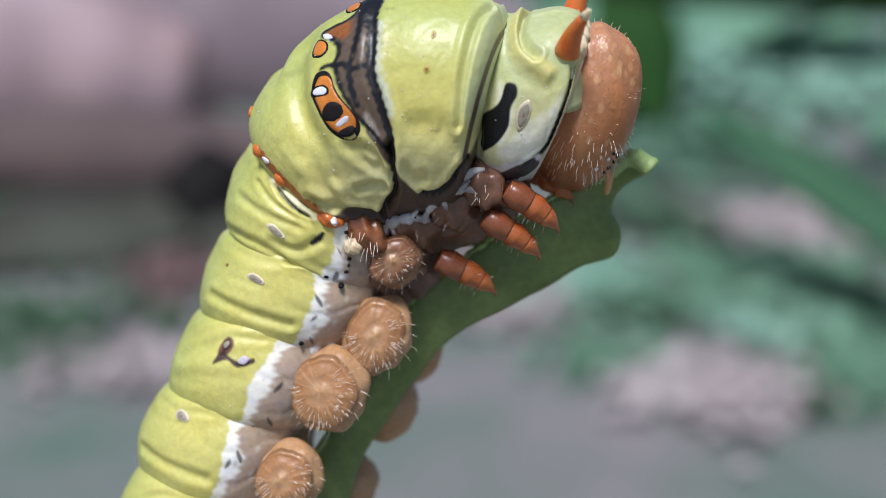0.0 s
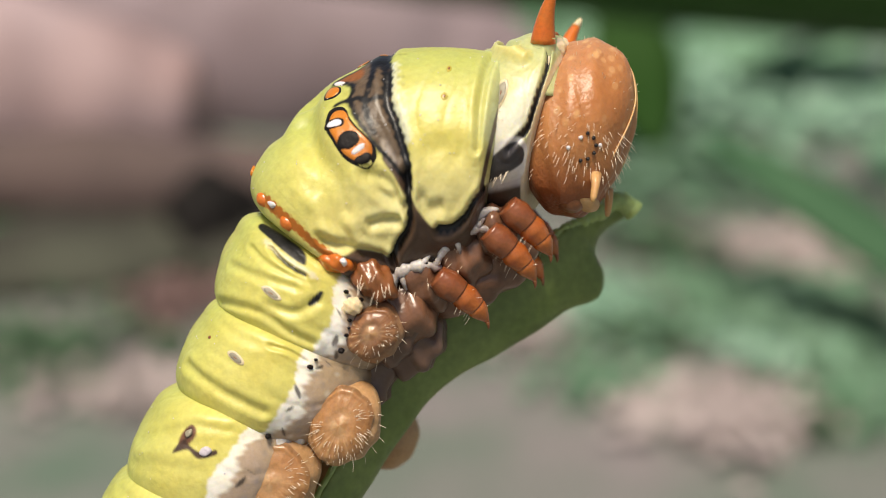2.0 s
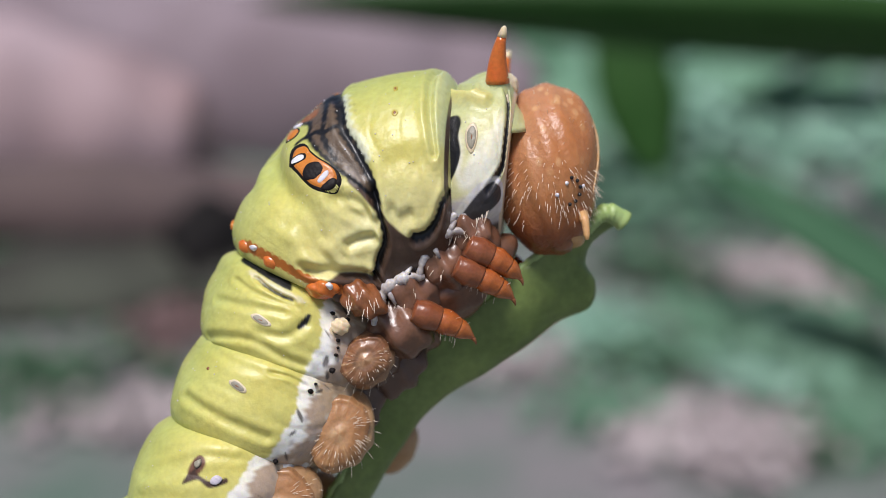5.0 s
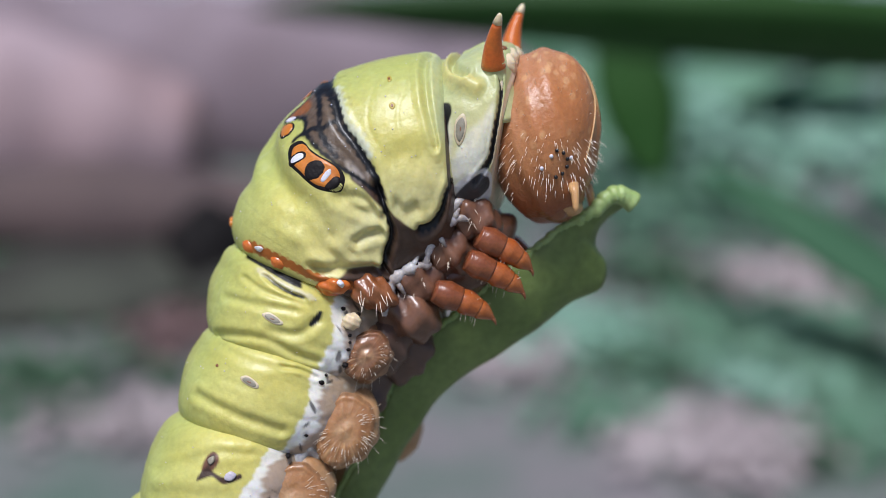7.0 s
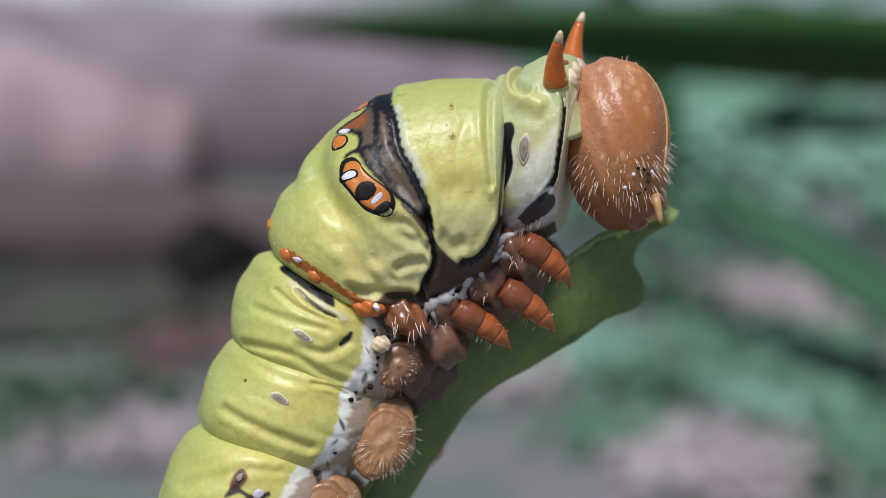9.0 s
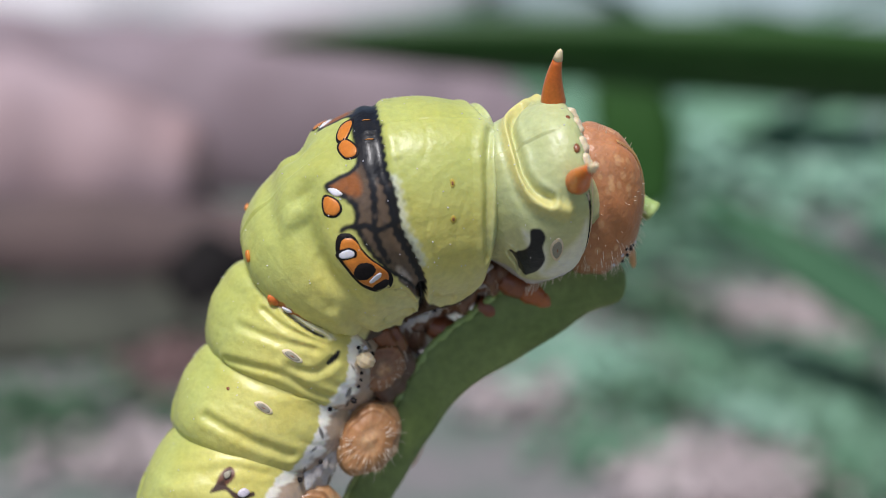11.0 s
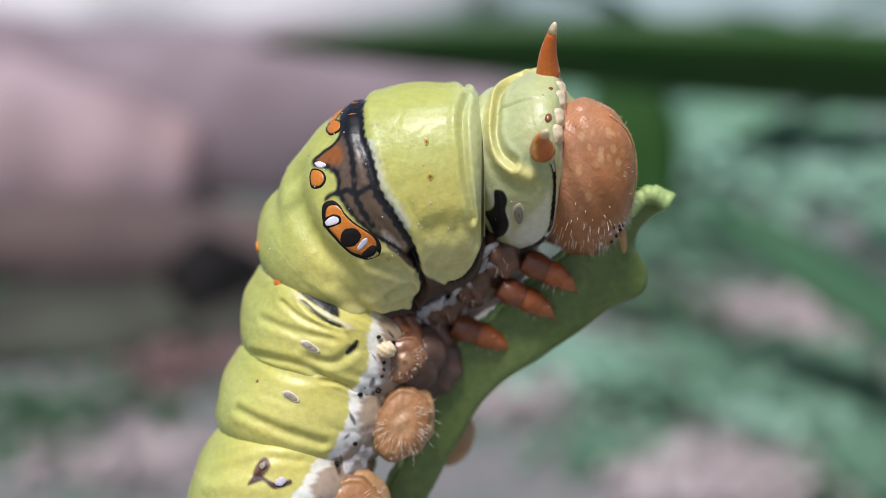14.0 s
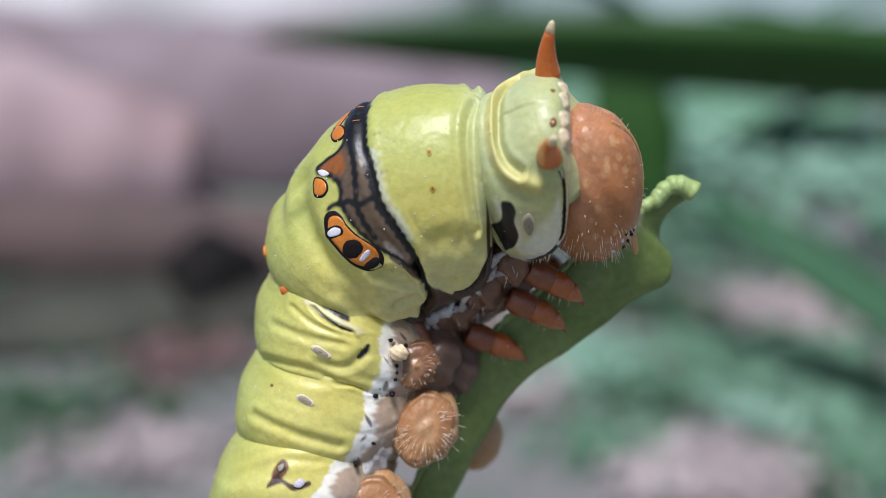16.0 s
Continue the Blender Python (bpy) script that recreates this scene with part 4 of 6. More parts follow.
def proleg(piece, x, z, r, y, label="tan fleshy proleg fringed with hairs"):
    """A stout fleshy foot that grips the leaf: a soft stem and a domed, radially furrowed sole fringed with hairs."""
    pad = r < 50
    if y > 0 and not pad:
        x, z, r = x + 68, z - 54, r * 0.9
    out = 88 if pad else 84 if y < 0 else 150
    knob = lump("proleg", piece, (x - (0 if pad or y > 0 else 10), y * (out - 8), z), (r * 0.98, 44, r * 1.12), PAD if pad else TAN, label, 0.05 if y < 0 else 0.02, (0, 28, 0), caterpillar, (36, 48))
    PROLEGS.append((knob, piece, knob.matrix_basis.copy(), y > 0 and not pad))
    # the sole: a low dome with furrows that run out from its middle, and a raised rim
    rx, rz, nr, na = r * 0.84, r * 0.98, 26, 96
    verts, tints = [], []
    for i in range(nr):
        q = (i + 0.5) / nr
        for j in range(na):
            a = 2 * math.pi * j / na
            wave = (math.sin(a * 17 + 3 * math.sin(a * 2 + x) + 2 * q) * 0.6 + math.sin(a * 37 + 4 * math.sin(a + z)) * 0.5) * (0.45 + 0.4 * math.sin(2 * a + x) - 0.25 * math.sin(a))
            edge = 1 + 0.05 * math.sin(2 * a + x) + 0.03 * math.sin(5 * a + z) + 0.012 * math.sin(13 * a)
            rise = 19 * (1 - q ** 2.2) + 1.8 * math.sin(5 * q + 2 * a) * q - 3 * math.exp(-((q - 0.28) / 0.16) ** 2) + 2.2 * math.exp(-((q - 0.86) / 0.07) ** 2) * (1 + math.cos(a - 2.4)) + 1.0 * wave * smooth(q, 0.25, 0.6)
            verts.append((rx * q * edge * math.cos(a), y * (34 + rise), rz * q * edge * math.sin(a)))
            c = np.array((0.40, 0.20, 0.085)) if not pad else np.array((0.27, 0.12, 0.055))
            c = c + (np.array((0.62, 0.42, 0.24)) - c) * (0.5 * max(0, wave) * smooth(q, 0.15, 0.6) + 0.4 * math.exp(-((q - 0.1) / 0.28) ** 2) * (1 + 0.5 * math.sin(3 * a + z)))
            ring = math.exp(-((q - 0.93) / 0.05) ** 2) * (0.35 + 0.65 * max(0, math.cos(a - 2.4))) + (0.6 * math.exp(-((q - 0.38) / 0.1) ** 2) if pad else 0)
            tints.append(c * (1 - 0.5 * ring))
    faces = grid_faces(nr, na) + [tuple(range(na))[::-1]]
    part("disc", mesh_of("disc", np.array(verts) * U, faces if y < 0 else [f[::-1] for f in faces], TAN_PALE, True, np.array(tints)), knob, "furrowed disc of the foot")
    # pale hairs fan out over the sole and fringe its edge
    roots, ways, lengths = [], [], []
    for _ in range(50 if pad else 90):
        a, q = random.uniform(-3.0, 1.2), random.uniform(0.5, 0.98)
        roots.append((rx * q * math.cos(a), y * (34 + 19 * (1 - q ** 2.2)), rz * q * math.sin(a)))
        ways.append((math.cos(a), y * random.uniform(0.05, 0.4), math.sin(a) - 0.15)), lengths.append(random.uniform(5, 11) if not pad else random.uniform(3, 7))
    bristles("bristles", knob, roots, ways, lengths, 0.45, "pale hairs fanning over the foot")
    roots = [(r * 0.95 * math.cos(a), y * random.uniform(5, 25), r * 1.05 * math.sin(a)) for a in np.linspace(-2.8, 0.9, 14)]
    bristles("bristles", knob, roots, [(p[0], y * 8, p[2] - 20) for p in roots], [random.uniform(8, 15) for _ in roots], 0.45, "pale hairs fringing the foot")


for y in (-1, 1):
    proleg("a2", -132, -182, 47, y, "brown hairy foot pad")
    proleg("a3", -140, -304, 63, y)
    proleg("a4", -256, -434, 68, y)
    proleg("a5", -345, -575, 58, y)
    proleg("a6", -410, -705, 56, y)
    lump("haunch", "a3", (-222, y * (92 if y < 0 else 60), -330), (36, 24, 56), HAUNCH, "whitish fold above the proleg", 0.16, (0, 30, 0))
    lump("haunch", "a4", (-330, y * (92 if y < 0 else 60), -452), (36, 24, 56), HAUNCH, "whitish fold above the proleg", 0.16, (0, 30, 0))
    lump("haunch", "a5", (-400, y * (92 if y < 0 else 60), -580), (36, 24, 56), HAUNCH, "whitish fold above the proleg", 0.16, (0, 30, 0))
    lump("haunch", "a1", (-178, y * 104, -150), (26, 34, 52), CREAM, "smooth white lobe", 0.06, (0, 10, 0))
    for piece, x, z, r in (("a1", -156, -128, 4), ("a1", -153, -140, 5), ("a1", -152, -152, 4), ("a1", -154, -164, 5), ("a1", -158, -190, 8), ("a1", -166, -96, 6), ("a1", -140, -104, 6), ("a2", -204, -222, 8), ("a2", -196, -210, 4), ("a3", -240, -300, 7), ("a3", -216, -322, 6), ("a3", -250, -352, 7)):
        lump("dark_fleck", piece, (x, y * 128 if y < 0 else 100, z), (r * 0.65, 9, r * 0.55), INK_FLAT, "", 0.2, (0, 30, 0), detail=(8, 10))

# ---------------- leaf ----------------
LEAF_MID = (100, 0, -150)
leaf = tagged(new("leaf"), "narrow chewed green leaf held edge-on on its stalk", "leaf")
leaf.matrix_basis = VIEW @ pose(*(U * a for a in LEAF_MID))
# near edge x z, far edge x z
EDGE = [(342, 79, 340, 75), (304, 96, 311, 56), (266, 69, 284, 28), (226, 49, 279, 0), (201, 36, 298, -36), (156, 1, 287, -82), (106, -39, 227, -108), (56, -79, 170, -150), (16, -114, 110, -188), (-39, -159, 44, -228),
        (-84, -219, -16, -285), (-112, -279, -48, -336), (-144, -349, -92, -410), (-194, -439, -134, -489), (-260, -590, -170, -640), (-330, -800, -230, -850), (-420, -1000, -330, -1040)]
NU, NV = 220, 30
rows = catmull(np.linspace(0, len(EDGE) - 1, NU), EDGE)


def leaf_place(r, q, side, k):
    x, z = r[0] + (r[2] - r[0]) * q, r[1] + (r[3] - r[1]) * q
    jag = 1.3 * math.sin(k * 0.9) * math.sin(k * 0.37 + 1) * (1 - min(1, 6 * q)) + 0.8 * math.sin(k * 0.23) * max(0, q - 0.8) * 5
    thick = 7 + 9 * max(0, 1 - q * 9)
    return (x + jag, side * thick * min(1, 0.35 + 5 * min(q, 1 - q)) + 34 * q * q - 8 * math.sin(x * 0.013) + 0.5 * math.sin(x * 0.09 + 9 * q) + 3 * math.sin(x * 0.021 + 3 * q), z - jag)


vv = [leaf_place(r, q, side, k) for k, r in enumerate(rows) for side in (-1, 1) for q in np.linspace(0, 1, NV // 2)[::side]]
part("blade", mesh_of("blade", (np.array(vv) - np.array(LEAF_MID)) * U, grid_faces(NU, NV) + [tuple(range(NV))[::-1], tuple(range((NU - 1) * NV, NU * NV))], LEAF), leaf)
rim = [leaf_place(r, 0.0, 0, k) for k, r in enumerate(rows)][2:]
v, f = tube(rim, [7.5 + 1.4 * math.sin(k * 0.31) * math.sin(k * 0.83 + 1) + 0.9 * math.sin(k * 1.7) * math.sin(k * 0.23) + 12 * max(0, 1 - k / 45) for k in range(len(rim))], 10)
part("chewed_rim", mesh_of("chewed_rim", (v - np.array(LEAF_MID)) * U, f, LEAF_RIM), leaf, "pale green chewed edge")
down = VIEW.to_3x3().inverted() @ Vector((0, 0, -1))
foot = np.array((-380, 15, -1020.0))
reach = (VIEW @ Vector(foot * U)).z / U + 500
stalk = [foot + np.array((0, 0, 60.0)), foot] + [foot + np.array(down) * reach * a + np.array((-90, 25, 0)) * math.sin(a * 3.1) for a in np.linspace(0.08, 1, 14)]
v, f = tube(stalk, [60, 62] + [66 + 30 * a for a in np.linspace(0, 1, 14)], 14)
part("stalk", mesh_of("stalk", (v - np.array(LEAF_MID)) * U, f, LEAF), leaf, "green stalk rising from the ground")

# ---------------- surroundings ----------------
ground = tagged(new("ground", mesh_of("ground", [(-60, -60, 0), (60, -60, 0), (60, 60, 0), (-60, 60, 0)], [(0, 1, 2, 3)], GROUND, False)), "bare grey-brown soil with green growth", "ground", kind="structure")


def fallen_log(name, path, radius, label, material=None):
    path = catmull(np.linspace(0, len(path) - 1, 60), path)
    v, f = tube(path, [radius * (1 + 0.03 * math.sin(i * 0.8) + 0.06 * math.sin(i * 0.23)) * (1 - 0.55 * max(0, (i - 36) / 23) ** 1.6) for i in range(60)], 40)
    c = v.mean(0)
    v = v + np.stack([0 * v[:, 0], 0 * v[:, 0], radius * 0.06 * np.sin(v[:, 0] * 60) * np.sin(v[:, 1] * 70)], 1)
    ob = tagged(new(name), label, "log")
    part("trunk", mesh_of("trunk", v, f, material or BARK), ob)
    for k, e in enumerate((0, -1)):
        n, d = path[e], path[e] - path[1 if e == 0 else -2]
        d = d / np.linalg.norm(d)
        vv, ff = tube([n - d * 0.004, n + d * 0.003], [radius * (0.4 if k else 0.9), radius * (0.36 if k else 0.86)], 32)
        part("cut_end", mesh_of("cut_end", vv, ff, LITTER), ob, "paler broken end")
    return ob


fallen_log("fallen_log", [(-1.1, 0.70, 0.03), (-0.7, 0.71, 0.035), (-0.4, 0.70, 0.034), (-0.25, 0.705, 0.028), (-0.165, 0.71, 0.02)], 0.078, "weathered purple-brown log lying on the soil")

# added: the darker right part of the one log, built as a second
fallen_log("fallen_log", [(-0.5, 0.92, 0.03), (-0.3, 0.88, 0.034), (-0.15, 0.85, 0.03), (0.0, 0.83, 0.024), (0.07, 0.82, 0.018)], 0.085, "grey-brown log added for the darker right part of the log", GREY_BARK)

# added branch: its dark colour stands in for the log's shadow side
fallen_log("gap_branch", [(-0.9, 0.56, 0.018), (-0.5, 0.57, 0.022), (-0.25, 0.56, 0.02), (-0.08, 0.56, 0.012), (-0.02, 0.57, 0.004)], 0.028, "dark brown branch added for the dark gap below the log", GAP_BROWN)


def blade(length, width, bend, name, material, turn):
    """A long arching leaf blade with a fold along its middle, from its root."""
    verts = []
    for i in range(28):
        a = i / 27
        w = width * (math.sin(math.pi * min(1, a * 0.92 + 0.08)) ** 0.7)
        x, z = length * math.sin(bend * a) / bend, length * (1 - math.cos(bend * a)) / bend
        for j, q in enumerate((-1, -0.5, 0, 0.5, 1, 0.5, 0, -0.5)):
            verts.append((x, q * w * 0.5, -z + abs(q) * w * 0.18 + (0.0004 if j > 4 else 0)))
    return mesh_of(name, verts, grid_faces(28, 8) + [tuple(range(8))[::-1], tuple(range(27 * 8, 28 * 8))], material)


def plant(root, blades, label):
    ob = tagged(new("plant"), label, "plant")
    ob.matrix_basis = pose(*root)
    for stem_top, length, width, bend, rx, ry, rz in blades:
        part("leaf_blade", blade(length, width, bend, "leaf_blade", FOLIAGE, 0), ob, "", pose(*stem_top, rx, ry, rz))
        v, f = tube([(0, 0, 0), tuple(0.5 * np.array(stem_top) + np.array((0.004, 0, 0))), stem_top], [0.004, 0.0035, 0.003], 8)
        part("stem", mesh_of("stem", v, f, FOLIAGE), ob)
    return ob


plant((0.52, 0.54, 0), [((0, 0, 0.088), 0.62, 0.056, 0.05, 55, -5.0, 180), ((0, 0.03, 0.086), 0.5, 0.056, 0.05, 45, -4.5, 177)], "dark green plant with long level leaves")


def leaf_between(root, tip, width, sag, label, material=None):
    """A long leaf on a stalk, from its root in the air to its tip, its upper face turned to the sky and to the front."""
    root, tip = np.array(root, float), np.array(tip, float)
    along = (tip - root) / np.linalg.norm(tip - root)
    across = np.cross(along, (0, -0.75, 0.65))
    across /= np.linalg.norm(across)
    up = np.cross(across, along)
    verts = []
    for i in range(30):
        a = i / 29
        w = width * math.sin(math.pi * (0.06 + 0.92 * a)) ** 0.65
        for j, q in enumerate((-1, -0.5, 0, 0.5, 1, 0.5, 0, -0.5)):
            verts.append(root + (tip - root) * a + across * q * w * 0.5 + up * (sag * math.sin(math.pi * a) + 0.12 * w * abs(q) + (0.0006 if j > 4 else 0)))
    ob = tagged(new("plant"), label, "plant")
    part("leaf_blade", mesh_of("leaf_blade", verts, grid_faces(30, 8) + [tuple(range(8))[::-1], tuple(range(29 * 8, 30 * 8))], material or DEEP_GREEN), ob)
    v, f = tube([(root[0] + 0.03, root[1] + 0.01, -0.002), (root[0] + 0.015, root[1] + 0.005, root[2] * 0.6), tuple(root)], [0.004, 0.0035, 0.002], 8)
    part("stem", mesh_of("stem", v, f, FOLIAGE), ob)


leaf_between((0.135, 0.66, 0.015), (0.105, 0.69, 0.115), 0.055, 0.003, "dark green plant with one upright leaf", FOLIAGE)
leaf_between((0.205, 0.34, 0.022), (0.112, 0.445, 0.072), 0.026, 0.004, "dark green plant with one leaning leaf")
# added boulder: its pale colour stands in for bright ground beyond the log
rock = tagged(new("boulder"), "pale grey boulder added for the bright ground beyond the log", "rock")
v, f = ball(30, 44, 0.5, 0.3, 0.16)
n = v / np.linalg.norm(v, axis=1)[:, None]
v = v * (1 + 0.08 * np.sin(n[:, 0] * 7 + 1) * np.sin(n[:, 2] * 6) + 0.05 * np.sin(n[:, 1] * 13))[:, None]
part("stone", mesh_of("stone", v, f, STONE), rock)
rock.matrix_basis = pose(-0.42, 1.75, 0.06)
# added boulder: sky light on the far ground is put into its colour
rock = tagged(new("boulder"), "bluish-grey boulder added for the sky-lit strip behind the long leaves", "rock")
v, f = ball(30, 44, 0.62, 0.3, 0.15)
n = v / np.linalg.norm(v, axis=1)[:, None]
v = v * (1 + 0.07 * np.sin(n[:, 0] * 6 + 2) * np.sin(n[:, 2] * 7) + 0.05 * np.sin(n[:, 1] * 11 + 1))[:, None]
part("stone", mesh_of("stone", v, f, SKYLIT_STONE), rock)
rock.matrix_basis = pose(0.74, 1.85, 0.05)
pebble = tagged(new("pebble"), "pale bluish pebble among the leaves", "stone")
v, f = ball(20, 28, 0.048, 0.04, 0.034)
part("stone", mesh_of("stone", v * (1 + 0.06 * np.sin(v[:, 0] * 90))[:, None], f, STONE), pebble)
pebble.matrix_basis = pose(0.36, 1.0, 0.022)

random.seed(11)


def cushion(x, y, rx, ry, h, material, name, label, category, group):
    """A low rounded patch of growth with an uneven outline."""
    v, f = ball(14, 40, 1, 1, 1)
    a = np.arctan2(v[:, 1], v[:, 0])
    k = 1 + 0.18 * np.sin(3 * a + x * 40) + 0.1 * np.sin(7 * a + y * 50)
    v = np.stack([v[:, 0] * rx * k, v[:, 1] * ry * k, v[:, 2] * h * (1 + 0.15 * np.sin(v[:, 0] * 8))], 1)
    ob = tagged(new(name, mesh_of(name, v, f, material)), label, category, group)
    ob.matrix_basis = pose(x, y, h * 0.3, 0, 0, random.uniform(0, 180))
    return ob


for x, y, rx, ry, h in ((0.36, 0.66, 0.13, 0.08, 0.02), (0.12, 1.0, 0.16, 0.13, 0.02), (0.42, 1.05, 0.2, 0.16, 0.03), (0.7, 0.8, 0.2, 0.15, 0.03), (0.2, 1.5, 0.35, 0.25, 0.04), (0.8, 1.5, 0.4, 0.3, 0.05)):
    cushion(x, y, rx, ry, h, MOSS, "moss_cushion", "soft green moss cushion on the soil", "moss", "moss on the soil")

# mounds added to darken the soil before the log
for x, y, rx, ry, h in ((-0.20, 0.47, 0.10, 0.05, 0.014), (-0.34, 0.47, 0.10, 0.06, 0.016), (-0.10, 0.50, 0.05, 0.03, 0.012)):
    cushion(x, y, rx, ry, h, HUMUS, "humus_mound", "dark humus heaped on the soil to deepen its tone", "soil", "humus on the soil")


# black lump on the soil stands in for the deep shadow under the log
cushion(-0.116, 0.505, 0.026, 0.024, 0.03, SHADE_BLACK, "shade_lump", "black lump in place of the deep shadow under the log", "wood", "")


def leaf_patch(name, label, material, x, y, sx, sy, count, size, lift=0.012):
    """Many small leaves strewn or growing close together, denser towards the middle, each rooted in the soil."""
    verts, faces = [], []
    for _ in range(count):
        px, py = random.gauss(x, sx), random.gauss(y, sy)
        l, turn, tilt, roll = size * random.uniform(0.6, 1.3), random.uniform(0, 6.28), random.uniform(-0.5, 0.5), random.uniform(-0.5, 0.5)
        base = len(verts)
        m = pose(px, py, 0.002 + random.uniform(0.0, lift), math.degrees(roll), math.degrees(tilt), math.degrees(turn))
        for i in range(6):
            a = i / 5
            w = l * 0.36 * math.sin(math.pi * (0.06 + 0.9 * a)) ** 0.7
            verts += [tuple(m @ Vector((l * (a - 0.5), q * w, 0.1 * l * math.sin(3 * a) + 0.25 * w * abs(q)))) for q in (-1, 0, 1)]
        faces += [(base + i * 3 + k, base + i * 3 + k + 1, base + i * 3 + k + 4, base + i * 3 + k + 3) for i in range(5) for k in (0, 1)]
    return tagged(new(name, mesh_of(name, verts, faces, material)), label, "leaves", kind="stuff")


TEAL, DEEP, GREY = "small pale blue-green leaves covering the soil", "small dark green leaves covering the soil", "dull grey-green ground leaves over the soil"
PINK, RED = "dry pinkish-grey fallen leaves on the soil", "dry red-brown fallen leaves on the soil"
leaf_patch("ground_leaves", TEAL, TEAL_LEAVES, 0.26, 0.98, 0.10, 0.10, 1300, 0.02, 0.012)
leaf_patch("ground_leaves", TEAL, TEAL_LEAVES, 0.33, 0.80, 0.07, 0.06, 832, 0.016, 0.012)
leaf_patch("ground_leaves", TEAL, TEAL_LEAVES, 0.06, 0.425, 0.016, 0.02, 286, 0.008, 0.0032)
leaf_patch("ground_leaves", GREY, GREY_LEAVES, 0.135, 0.68, 0.04, 0.07, 624, 0.013, 0.008)
leaf_patch("ground_leaves", GREY, GREY_LEAVES, 0.14, 0.42, 0.028, 0.028, 520, 0.0085, 0.004)
leaf_patch("ground_leaves", GREY, GREY_LEAVES, 0.155, 0.335, 0.016, 0.02, 338, 0.007, 0.0032)
leaf_patch("ground_leaves", DEEP, DEEP_LEAVES, 0.108, 0.50, 0.014, 0.02, 156, 0.009, 0.0048)
leaf_patch("ground_leaves", DEEP, DEEP_LEAVES, -0.205, 0.488, 0.045, 0.03, 500, 0.01, 0.0048)
leaf_patch("ground_leaves", DEEP, DEEP_LEAVES, -0.17, 0.37, 0.03, 0.018, 312, 0.0075, 0.0032)
leaf_patch("ground_leaves", TEAL, TEAL_LEAVES, -0.9, 2.2, 0.12, 0.16, 572, 0.045, 0.064)
leaf_patch("fallen_leaves", PINK, PINK_LEAVES, 0.180, 0.488, 0.020, 0.011, 520, 0.011, 0.0048)
leaf_patch("fallen_leaves", PINK, PINK_LEAVES, 0.098, 0.318, 0.017, 0.013, 240, 0.009, 0.0032)
leaf_patch("ground_leaves", DEEP, DEEP_LEAVES, 0.078, 0.385, 0.012, 0.012, 70, 0.008, 0.003)
leaf_patch("ground_leaves", GREY, GREY_LEAVES, 0.062, 0.345, 0.014, 0.012, 160, 0.007, 0.003)
leaf_patch("ground_leaves", TEAL, TEAL_LEAVES, 0.125, 0.378, 0.012, 0.012, 110, 0.008, 0.003)
leaf_patch("ground_leaves", DEEP, DEEP_LEAVES, 0.172, 0.40, 0.012, 0.014, 110, 0.008, 0.003)
leaf_patch("ground_leaves", DEEP, DEEP_LEAVES, 0.135, 0.312, 0.010, 0.008, 70, 0.007, 0.003)
leaf_patch("fallen_leaves", PINK, PINK_LEAVES, 0.032, 0.385, 0.012, 0.012, 90, 0.008, 0.003)
leaf_patch("fallen_leaves", RED, RED_LEAVES, -0.20, 0.575, 0.018, 0.01, 140, 0.012, 0.03)
leaf_patch("fallen_leaves", RED, RED_LEAVES, -0.111, 0.43, 0.016, 0.016, 182, 0.008, 0.0032)
leaf_patch("fallen_leaves", PINK, PINK_LEAVES, -0.11, 0.335, 0.03, 0.014, 156, 0.007, 0.0024)


def broad_leaf(x, y, z, length, width, tilt, turn):
    """A broad drooping leaf on its own stalk."""
    ob = tagged(new("broad_leaf_plant"), "pale blue-green broad leaf on a thin stalk", "plant", "broad leaves")
    ob.matrix_basis = pose(x, y, 0, 0, 0, turn)
    verts = []
    for i in range(22):
        a = i / 21
        w = width * math.sin(math.pi * (0.04 + 0.93 * a)) ** 0.8
        for j, q in enumerate((-1, -0.6, -0.25, 0, 0.25, 0.6, 1, 0.6, 0.25, 0, -0.25, -0.6)):
            verts.append((a * length, q * w * 0.5, -0.25 * length * a * a + abs(q) * w * 0.12 + (0.0006 if j > 6 else 0)))
    part("leaf_blade", mesh_of("leaf_blade", verts, grid_faces(22, 12) + [tuple(range(12))[::-1], tuple(range(21 * 12, 22 * 12))], BROAD), ob, "", pose(0, 0, z, 0, tilt, 0))
    v, f = tube([(0, 0, 0), (0.006, 0, z * 0.5), (0, 0, z + 0.001)], [0.004, 0.003, 0.0025], 8)
    part("stalk", mesh_of("stalk", v, f, FOLIAGE), ob)


for spec in ((0.36, 0.85, 0.06, 0.16, 0.09, 10, 150), (0.52, 0.95, 0.08, 0.2, 0.1, 5, 200), (0.30, 1.25, 0.10, 0.22, 0.12, 12, 30), (0.62, 1.3, 0.12, 0.25, 0.14, 5, 170), (0.05, 1.6, 0.12, 0.26, 0.14, 0, 10), (0.34, 1.9, 0.13, 0.3, 0.16, 5, 180)):
    broad_leaf(*spec)


